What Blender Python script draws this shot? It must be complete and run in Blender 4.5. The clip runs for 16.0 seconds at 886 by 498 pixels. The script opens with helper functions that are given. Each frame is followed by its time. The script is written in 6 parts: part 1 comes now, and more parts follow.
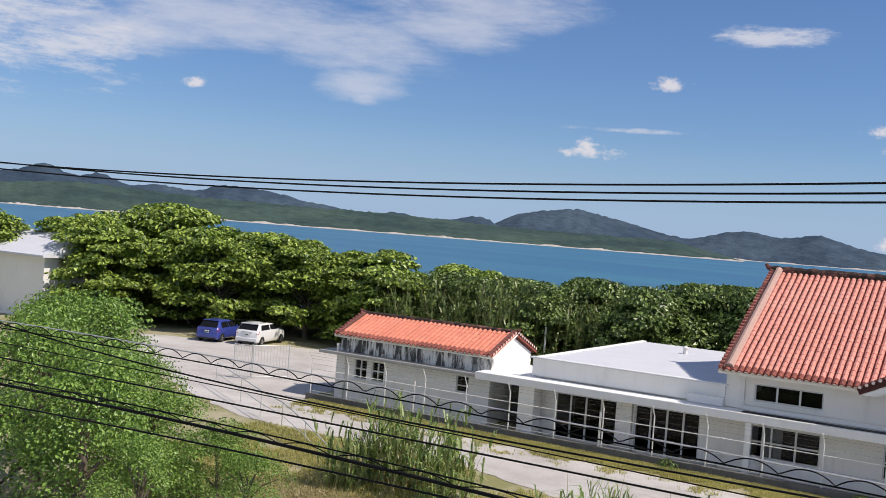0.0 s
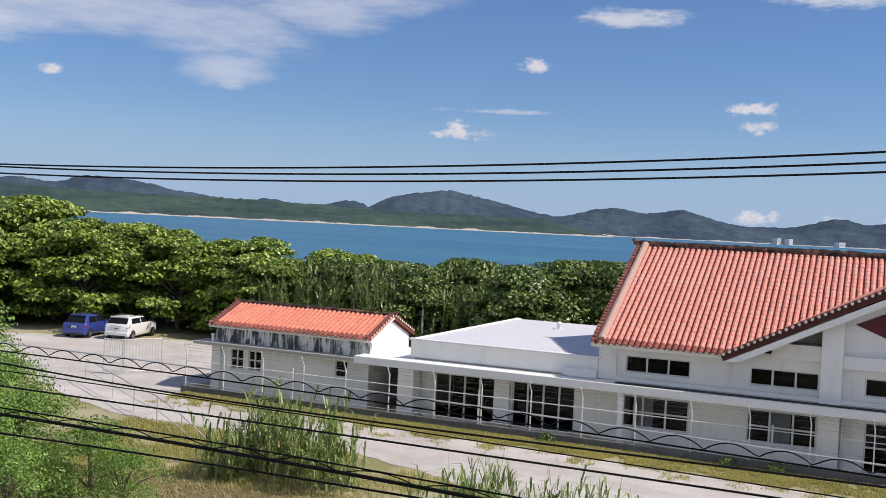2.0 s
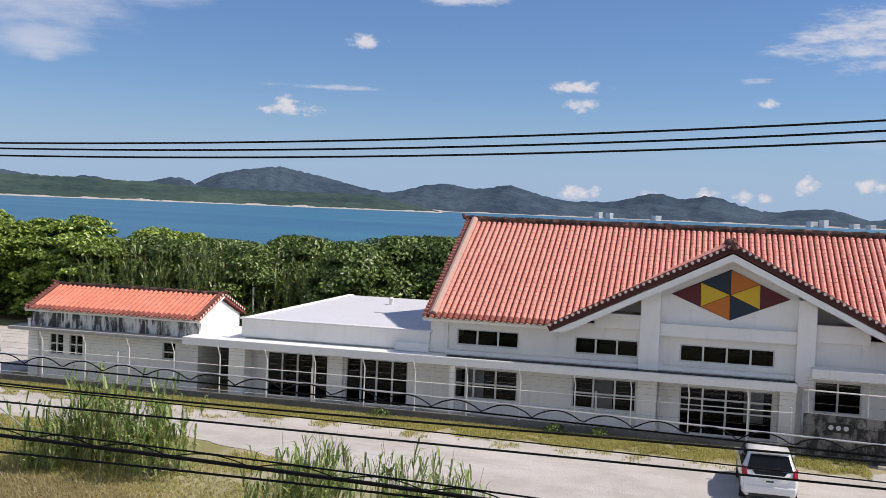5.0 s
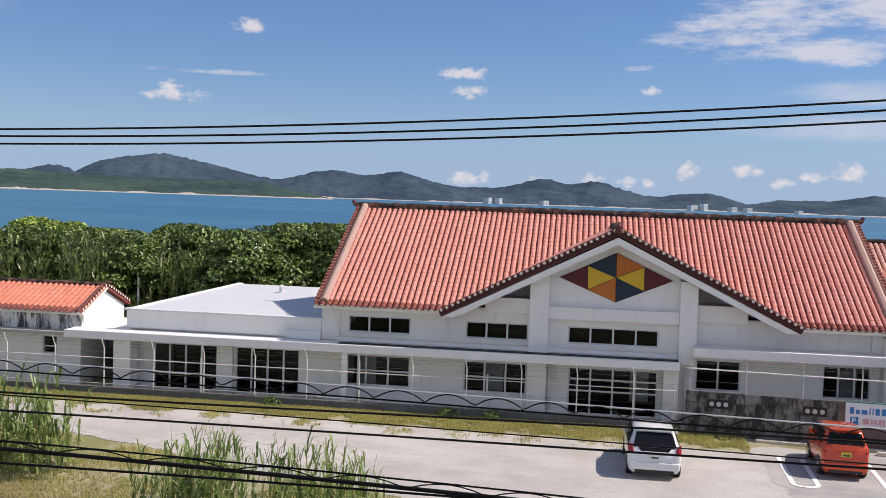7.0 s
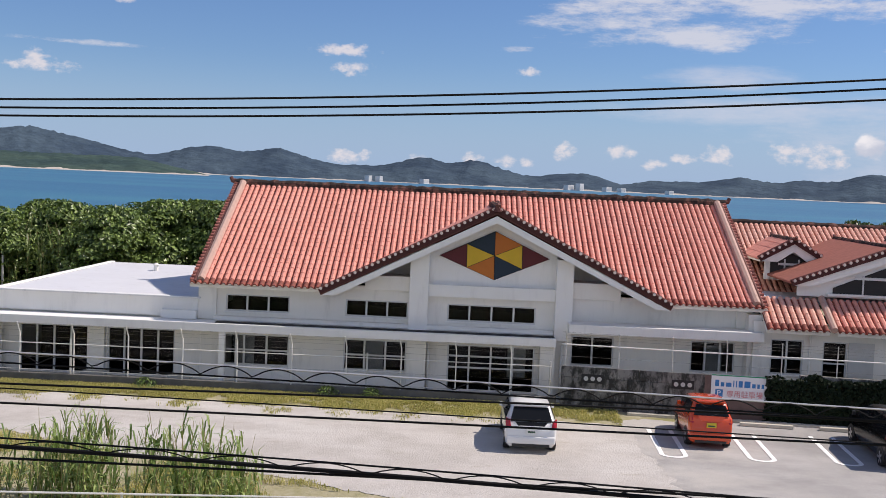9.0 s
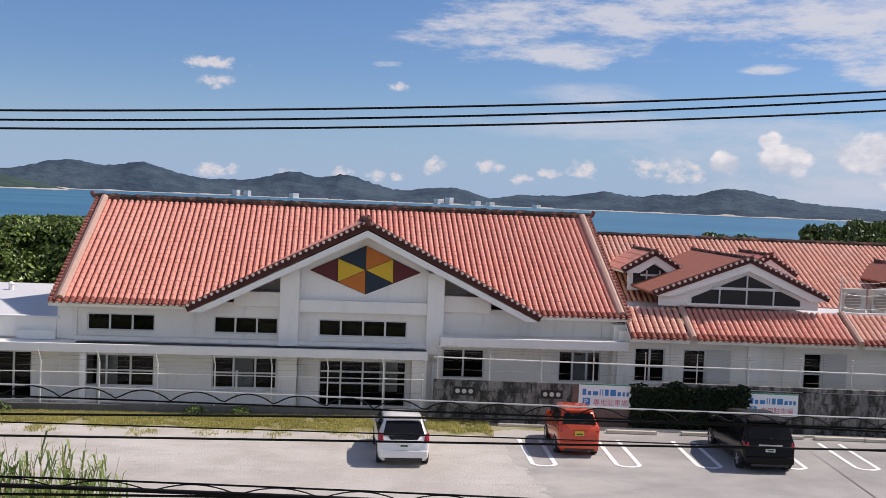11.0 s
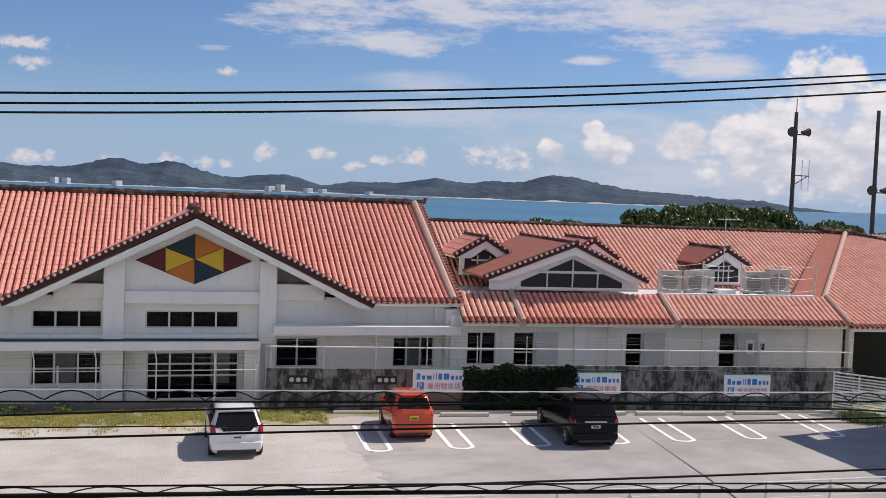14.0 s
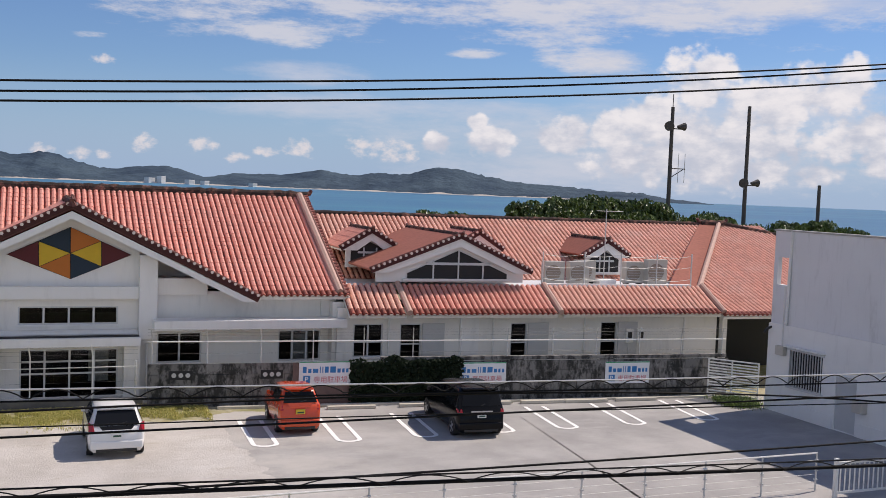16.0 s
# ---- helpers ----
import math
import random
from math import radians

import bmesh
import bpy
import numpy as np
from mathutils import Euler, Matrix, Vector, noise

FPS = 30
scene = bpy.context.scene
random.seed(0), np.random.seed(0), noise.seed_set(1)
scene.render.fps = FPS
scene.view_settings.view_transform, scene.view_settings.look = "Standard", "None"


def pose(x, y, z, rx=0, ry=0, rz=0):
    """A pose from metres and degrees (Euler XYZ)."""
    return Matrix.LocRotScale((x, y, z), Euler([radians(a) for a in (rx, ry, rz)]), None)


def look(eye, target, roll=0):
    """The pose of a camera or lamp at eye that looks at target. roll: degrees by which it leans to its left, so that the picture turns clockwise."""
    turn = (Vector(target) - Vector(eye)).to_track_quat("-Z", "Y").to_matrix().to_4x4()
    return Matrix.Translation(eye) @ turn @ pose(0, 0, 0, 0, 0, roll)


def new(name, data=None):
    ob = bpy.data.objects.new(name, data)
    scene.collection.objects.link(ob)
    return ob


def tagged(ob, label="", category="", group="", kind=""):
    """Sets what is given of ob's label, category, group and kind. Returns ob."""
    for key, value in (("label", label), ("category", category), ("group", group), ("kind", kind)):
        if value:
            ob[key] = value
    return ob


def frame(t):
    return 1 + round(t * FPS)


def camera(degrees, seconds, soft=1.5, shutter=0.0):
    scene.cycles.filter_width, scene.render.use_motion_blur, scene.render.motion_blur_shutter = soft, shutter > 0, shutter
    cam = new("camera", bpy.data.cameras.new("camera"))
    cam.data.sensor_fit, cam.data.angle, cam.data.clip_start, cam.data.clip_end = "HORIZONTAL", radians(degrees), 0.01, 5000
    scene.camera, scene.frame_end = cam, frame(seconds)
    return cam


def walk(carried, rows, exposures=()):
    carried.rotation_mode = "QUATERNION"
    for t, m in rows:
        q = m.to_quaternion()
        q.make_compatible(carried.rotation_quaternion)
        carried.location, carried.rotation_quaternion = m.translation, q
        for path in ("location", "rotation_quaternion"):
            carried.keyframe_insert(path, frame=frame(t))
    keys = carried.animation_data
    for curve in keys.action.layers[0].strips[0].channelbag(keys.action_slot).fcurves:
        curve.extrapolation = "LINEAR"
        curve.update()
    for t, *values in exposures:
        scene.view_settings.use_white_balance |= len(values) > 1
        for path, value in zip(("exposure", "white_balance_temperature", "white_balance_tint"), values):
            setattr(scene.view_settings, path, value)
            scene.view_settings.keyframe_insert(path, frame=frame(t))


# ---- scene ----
cam = camera(47.11, 16.0, soft=0.7)
EYE = (0.0, 0.0, 8.0)
# seconds, then the turn about x, y and z in degrees
ROWS = [
    (0.0, 89.14, -4.54, 30.57),
    (0.5, 89.00, -4.11, 29.22),
    (1.0, 88.80, -3.77, 28.31),
    (1.5, 89.03, -3.48, 25.71),
    (2.0, 88.65, -2.83, 23.48),
    (2.5, 88.50, -2.51, 21.29),
    (3.0, 88.31, -2.23, 19.91),
    (3.5, 88.42, -2.24, 18.56),
    (4.0, 88.09, -2.27, 17.58),
    (4.5, 88.01, -2.52, 16.30),
    (5.0, 87.74, -2.37, 13.98),
    (7.5, 87.06, -1.86, 6.73),
    (8.0, 86.88, -2.01, 5.13),
    (8.5, 86.69, -2.93, 2.28),
    (9.0, 86.22, -2.50, 1.07),
    (11.5, 87.48, -2.37, -8.23),
    (12.0, 87.22, -2.15, -9.95),
    (12.5, 87.21, -2.17, -11.71),
    (13.0, 87.26, -2.70, -13.73),
    (13.5, 86.84, -2.16, -14.46),
    (14.0, 86.96, -2.18, -15.64),
    (14.5, 87.17, -1.98, -17.05),
    (15.0, 87.31, -2.26, -19.03),
    (15.5, 86.93, -2.24, -20.43),
    (16.0, 86.76, -2.23, -22.06),
]
walk(cam, [(t, pose(*EYE, rx, ry, rz)) for t, rx, ry, rz in ROWS], [(0.0, 0.0, 6430, 14.0), (5.0, 0.0, 6450, 15.0), (9.0, 0.0, 6500, 16.0), (12.0, -0.07, 6570, 16.0), (16.0, -0.07, 6620, 16.0)])

# ---- world, sun ----
SUN = Vector((5.6, 1.05, 6.9)).normalized()
SUN_EL, SUN_AZ = math.asin(SUN.z), math.atan2(SUN.x, SUN.y)
sun = new("sun", bpy.data.lights.new("sun", "SUN"))
sun.data.energy, sun.data.angle, sun.data.color = 4.6, radians(0.53), (1.0, 0.92, 0.80)
sun.matrix_world = look((60, 12, 70), Vector((60, 12, 70)) - SUN)

world = bpy.data.worlds.new("world")
scene.world = world
world.use_nodes = True
WN, WL = world.node_tree.nodes, world.node_tree.links
WN.clear()


def wnode(kind, **values):
    n = WN.new(kind)
    for key, value in values.items():
        n.inputs[key].default_value = value
    return n


def wmath(op, a, b=None, c=None):
    n = WN.new("ShaderNodeMath")
    n.operation = op
    for i, v in enumerate((a, b, c)):
        if v is None:
            continue
        if isinstance(v, (int, float)):
            n.inputs[i].default_value = v
        else:
            WL.new(v, n.inputs[i])
    return n.outputs[0]


# bearings and heights in degrees, for the clouds
toward = WN.new("ShaderNodeTexCoord").outputs["Generated"]
split = WN.new("ShaderNodeSeparateXYZ")
WL.new(toward, split.inputs[0])
BEARING = wmath("MULTIPLY", wmath("ARCTAN2", split.outputs[0], split.outputs[1]), 57.2958)
RISE = wmath("MULTIPLY", wmath("ARCSINE", split.outputs[2]), 57.2958)
flat_pos = WN.new("ShaderNodeCombineXYZ")
WL.new(BEARING, flat_pos.inputs[0])
WL.new(RISE, flat_pos.inputs[1])


def wnoise(scale, detail, rough, stretch, seed):
    mp = WN.new("ShaderNodeMapping")
    mp.inputs["Scale"].default_value, mp.inputs["Location"].default_value = stretch, (seed, seed * 2.3, 0)
    WL.new(flat_pos.outputs[0], mp.inputs["Vector"])
    n = WN.new("ShaderNodeTexNoise")
    n.inputs["Scale"].default_value, n.inputs["Detail"].default_value, n.inputs["Roughness"].default_value = scale, detail, rough
    WL.new(mp.outputs[0], n.inputs["Vector"])
    return n.outputs["Fac"]


def soft(value, a, b, lo=0.0, hi=1.0):
    r = WN.new("ShaderNodeMapRange")
    r.interpolation_type = "SMOOTHSTEP"
    for key, v in (("From Min", a), ("From Max", b), ("To Min", lo), ("To Max", hi)):
        r.inputs[key].default_value = v
    WL.new(value, r.inputs["Value"])
    return r.outputs["Result"]


def bank_of(blobs):
    """1 at a blob's middle, 0 at its rim, below that outside."""
    best = None
    for b, h, rb, rh in blobs:
        x = wmath("POWER", wmath("ABSOLUTE", wmath("MULTIPLY", wmath("SUBTRACT", BEARING, b), 1 / rb)), 2)
        y = wmath("POWER", wmath("ABSOLUTE", wmath("MULTIPLY", wmath("SUBTRACT", RISE, h), 1 / rh)), 2)
        v = wmath("SUBTRACT", 1.0, wmath("ADD", x, y))
        best = v if best is None else wmath("MAXIMUM", best, v)
    return wmath("MAXIMUM", best, -2.0)


CIRRUS = [(-13.2, 11.7, 3.2, 0.5), (-2.0, 12.9, 5.0, 0.7), (4, 13.2, 9, 1.0), (-20.5, 6.5, 3.4, 0.16),
          (9.5, 9.6, 5.2, 1.5), (13.0, 8.6, 4.2, 0.9), (18.5, 10.6, 6.5, 1.3), (27.5, 10.2, 8, 1.3), (36, 10.4, 8, 1.4), (28.0, 8.9, 4.0, 0.6), (30.0, 7.3, 2.8, 0.75), (45, 9.6, 4, 0.8),
          # From bearing 130 on: unseen clouds, added as fill for the shaded fronts.
          (23.8, 7.7, 1.4, 0.25), (2.6, 7.5, 1.0, 0.2), (-60, 9, 12, 3), (60, 9, 14, 4), (130, 33, 55, 25), (-130, 33, 55, 25), (-90, 20, 25, 12), (178, 25, 30, 22), (-178, 25, 30, 22)]
VEIL = [(-43, 11.2, 9, 2.3), (-36, 10.2, 6.0, 2.3), (-31.5, 11.6, 5.0, 1.7), (-36.0, 8.0, 3.0, 1.2), (-35.6, 7.2, 1.0, 0.5), (-49, 9.6, 7, 1.4), (-30, 12.8, 9, 1.6),
        (14.2, 6.2, 4.2, 0.75), (18, 4.5, 13, 0.9), (33, 10.6, 12, 1.5), (41, 10.8, 9, 1.5), (30.5, 7.4, 2.8, 0.8), (28, 3.4, 14, 1.7), (38, 5.0, 10, 2.6), (33, 1.8, 14, 1.9), (35, 3.4, 9, 2.4)]
SMALL = [(-22.7, 5.12, 2.0, 0.42), (-22.8, 5.45, 0.95, 0.62), (-6.9, 7.03, 1.9, 0.42), (-6.45, 6.0, 1.35, 0.46), (-18.7, 9.1, 1.3, 0.5), (3.4, 6.3, 0.9, 0.35), (-44.8, 7.2, 0.9, 0.35),
         (5.7, 1.9, 0.8, 0.55), (5.6, 2.15, 0.45, 0.45), (8.7, 1.95, 1.1, 0.45), (8.8, 2.2, 0.5, 0.4), (12.1, 1.85, 0.8, 0.35), (14.0, 2.1, 1.0, 0.65), (17.6, 2.4, 1.3, 0.7), (19.5, 2.2, 1.2, 0.8), (-6.7, 1.2, 1.1, 0.5), (-5.5, 1.4, 0.5, 0.45), (-2.6, 1.1, 0.8, 0.45), (0.5, 1.4, 0.7, 0.45), (2.4, 1.3, 0.7, 0.4), (3.6, 1.3, 0.5, 0.35), (10.6, 1.4, 0.9, 0.3)]
CUMULUS = [(36.0, 6.6, 2.5, 2.1), (39.4, 5.2, 3.0, 2.3), (42.6, 6.0, 2.3, 1.9), (43.7, 7.0, 1.1, 1.0), (33.6, 4.2, 2.8, 1.9), (28.8, 3.2, 2.3, 1.2), (29.4, 3.9, 1.1, 0.8), (31.2, 3.8, 1.4, 1.2), (24.4, 3.0, 1.9, 1.1), (23.8, 3.8, 0.8, 0.7), (21.6, 2.7, 1.1, 0.8),
           (37, 2.6, 9, 2.2), (47, 3.5, 6, 2.8), (58, 3.0, 10, 3.2), (-68, 3, 8, 2)]
veil_noise = wmath("ADD", wmath("MULTIPLY", wnoise(1.0, 8, 0.55, (0.12, 0.42, 1), 4.0), 1.7), wmath("MULTIPLY", wnoise(1.0, 8, 0.68, (0.45, 1.9, 1), 6.0), 1.1))
veil = soft(wmath("ADD", wmath("MULTIPLY", bank_of(VEIL), 0.75), wmath("SUBTRACT", veil_noise, 1.32)), 0.0, 1.15, 0.0, 0.66)
wisps = wmath("ADD", wmath("MULTIPLY", wnoise(1.0, 7, 0.62, (0.17, 0.70, 1), 3.0), 3.6), wmath("MULTIPLY", wnoise(1.0, 8, 0.75, (0.6, 2.2, 1), 9.0), 2.0))
cirrus = soft(wmath("ADD", wmath("MULTIPLY", bank_of(CIRRUS), 0.62), wmath("SUBTRACT", wisps, 2.55)), 0.0, 1.15, 0.0, 0.80)


def puffs_of(scale, stretch, seed):
    """Round heads: 1 at a cell's middle."""
    bend = WN.new("ShaderNodeTexNoise")
    bend.inputs["Scale"].default_value, bend.inputs["Detail"].default_value = 1.4, 4.0
    WL.new(flat_pos.outputs[0], bend.inputs["Vector"])
    push = WN.new("ShaderNodeVectorMath")
    push.operation = "MULTIPLY_ADD"
    push.inputs[1].default_value = (0.55, 0.45, 0.0)
    WL.new(bend.outputs["Color"], push.inputs[0])
    WL.new(flat_pos.outputs[0], push.inputs[2])
    mp = WN.new("ShaderNodeMapping")
    mp.inputs["Scale"].default_value, mp.inputs["Location"].default_value = stretch, (seed, seed * 2.3, 0)
    WL.new(push.outputs[0], mp.inputs["Vector"])
    v = WN.new("ShaderNodeTexVoronoi")
    v.voronoi_dimensions, v.feature = "2D", "SMOOTH_F1"
    v.inputs["Scale"].default_value, v.inputs["Smoothness"].default_value = scale, 0.35
    WL.new(mp.outputs[0], v.inputs["Vector"])
    return wmath("SUBTRACT", 1.0, v.outputs["Distance"])


heads_big, heads_small = puffs_of(0.62, (0.9, 1.15, 1), 5.0), puffs_of(1.9, (0.9, 1.1, 1), 8.0)
grain = wnoise(1.0, 7, 0.6, (1.6, 2.2, 1), 7.0)
billows = wmath("ADD", wmath("ADD", wmath("MULTIPLY", heads_big, 0.72), wmath("MULTIPLY", heads_small, 0.24)), wmath("MULTIPLY", grain, 0.8))
body = wmath("ADD", wmath("MULTIPLY", bank_of(CUMULUS), 0.72), wmath("SUBTRACT", billows, 1.03))
cumulus = soft(body, 0.0, 0.46, 0.0, 0.95)
fluff = wmath("ADD", wmath("MULTIPLY", wnoise(1.0, 8, 0.62, (1.1, 1.7, 1), 12.0), 3.0), wmath("MULTIPLY", heads_small, 0.35))
scraps = soft(wmath("ADD", wmath("MULTIPLY", bank_of(SMALL), 0.75), wmath("SUBTRACT", fluff, 1.78)), 0.0, 0.95, 0.0, 0.80)

sky = WN.new("ShaderNodeTexSky")
sky.sky_type, sky.sun_disc = "NISHITA", False
sky.sun_elevation, sky.sun_rotation = SUN_EL, SUN_AZ
sky.air_density, sky.dust_density, sky.ozone_density = 1.0, 0.2, 3.0
tint = WN.new("ShaderNodeMix")
tint.data_type, tint.blend_type = "RGBA", "MULTIPLY"
tint.inputs[0].default_value = 1.0
tint.inputs[7].default_value = (0.78, 0.97, 1.24, 1)
WL.new(sky.outputs[0], tint.inputs[6])


def over(below, colour, fac):
    x = WN.new("ShaderNodeMix")
    x.data_type = "RGBA"
    WL.new(below, x.inputs[6])
    if isinstance(colour, tuple):
        x.inputs[7].default_value = (*colour, 1)
    else:
        WL.new(colour, x.inputs[7])
    WL.new(fac, x.inputs[0])
    return x.outputs[2]


haze = soft(RISE, 0.0, 7.0, 0.85, 0.0)
above = over(tint.outputs[2], (4.2, 5.95, 8.5), haze)
above = over(above, (7.9, 8.3, 9.2), veil)
above = over(above, (8.6, 8.8, 9.3), cirrus)
puffs = WN.new("ShaderNodeMix")
puffs.data_type = "RGBA"
puffs.inputs[6].default_value, puffs.inputs[7].default_value = (6.7, 7.3, 8.4, 1), (10.9, 10.8, 10.8, 1)
lit = wmath("ADD", wmath("ADD", wmath("MULTIPLY", heads_small, 0.12), wmath("MULTIPLY", heads_big, 0.36)), wmath("ADD", wmath("MULTIPLY", RISE, 0.05), wmath("MULTIPLY", wnoise(1.0, 7, 0.62, (0.5, 0.95, 1), 5.35), 1.1)))
WL.new(soft(lit, 0.74, 1.30), puffs.inputs[0])
above = over(above, (10.0, 9.5, 9.4), scraps)
above = over(above, puffs.outputs[2], cumulus)
back = WN.new("ShaderNodeBackground")
back.inputs["Strength"].default_value = 0.080
WL.new(above, back.inputs["Color"])
world_out = WN.new("ShaderNodeOutputWorld")
WL.new(back.outputs[0], world_out.inputs["Surface"])

# ---- mesh and material helpers ----
class Mesh:
    """Collects faces for one mesh."""

    def __init__(self):
        self.v, self.f = [], []

    def add(self, verts, faces):
        n = len(self.v)
        self.v += [tuple(p) for p in verts]
        self.f += [tuple(i + n for i in q) for q in faces]
        return self

    def box(self, x0, y0, z0, x1, y1, z1, bevel=0.0):
        if bevel <= 0:
            v = [(x, y, z) for z in (z0, z1) for y in (y0, y1) for x in (x0, x1)]
            return self.add(v, [(0, 2, 3, 1), (4, 5, 7, 6), (0, 1, 5, 4), (2, 6, 7, 3), (0, 4, 6, 2), (1, 3, 7, 5)])
        bm = bmesh.new()
        bmesh.ops.create_cube(bm, size=1.0, matrix=Matrix.Translation(((x0 + x1) / 2, (y0 + y1) / 2, (z0 + z1) / 2)) @ Matrix.Diagonal((x1 - x0, y1 - y0, z1 - z0, 1)))
        bmesh.ops.bevel(bm, geom=bm.edges[:], offset=bevel, segments=2, affect="EDGES", profile=0.6)
        return self.from_bm(bm)

    def from_bm(self, bm):
        bm.verts.ensure_lookup_table()
        for i, v in enumerate(bm.verts):
            v.index = i
        self.add([v.co for v in bm.verts], [[v.index for v in q.verts] for q in bm.faces])
        bm.free()
        return self

    def prism(self, outline, axis, a, b):
        """An outline in the two other axes (in order), drawn out along axis from a to b."""
        def at(p, w):
            return {"x": (w, p[0], p[1]), "y": (p[0], w, p[1]), "z": (p[0], p[1], w)}[axis]
        n = len(outline)
        v = [at(p, a) for p in outline] + [at(p, b) for p in outline]
        return self.add(v, [tuple(range(n)), tuple(range(2 * n - 1, n - 1, -1))] + [(i, (i + 1) % n, n + (i + 1) % n, n + i) for i in range(n)])

    def tube(self, path, r, sides=6, r_end=None):
        path = [Vector(p) for p in path]
        rings, n = [], len(path)
        for i, p in enumerate(path):
            d = (path[min(i + 1, n - 1)] - path[max(i - 1, 0)]).normalized()
            u = d.cross(Vector((0, 0, 1)) if abs(d.z) < 0.95 else Vector((1, 0, 0))).normalized()
            w = d.cross(u)
            rr = r if r_end is None else r + (r_end - r) * i / max(1, n - 1)
            rings.append([p + (u * math.cos(a) + w * math.sin(a)) * rr for a in (2 * math.pi * k / sides for k in range(sides))])
        v = [q for ring in rings for q in ring]
        f = [(i * sides + k, i * sides + (k + 1) % sides, (i + 1) * sides + (k + 1) % sides, (i + 1) * sides + k) for i in range(n - 1) for k in range(sides)]
        f += [tuple(range(sides - 1, -1, -1)), tuple((n - 1) * sides + k for k in range(sides))]
        return self.add(v, f)

    def data(self, name, material, smooth=False):
        me = bpy.data.meshes.new(name)
        me.from_pydata(self.v, [], self.f)
        if material:
            me.materials.append(material)
        bm = bmesh.new()
        bm.from_mesh(me)
        if len(bm.faces) < 60000:
            bmesh.ops.recalc_face_normals(bm, faces=bm.faces)
        bm.to_mesh(me)
        bm.free()
        if smooth:
            me.polygons.foreach_set("use_smooth", [True] * len(me.polygons))
            me.update()
        return me


def part(name, mesh, material, parent, label="", smooth=False, at=None):
    """One mesh object under a thing or part."""
    data = mesh.data(name, material, smooth) if isinstance(mesh, Mesh) else mesh
    ob = new(name, data)
    ob.parent = parent
    if at is not None:
        ob.matrix_basis = at
    return tagged(ob, label=label)


def thing(name, label, category, at=None, group="", kind="", mesh=None, material=None, smooth=False):
    """A top-level thing: an Empty at its base, or a single mesh."""
    ob = new(name, mesh.data(name, material, smooth) if mesh else None)
    if at is not None:
        ob.matrix_basis = at
    return tagged(ob, label=label, category=category, group=group, kind=kind)


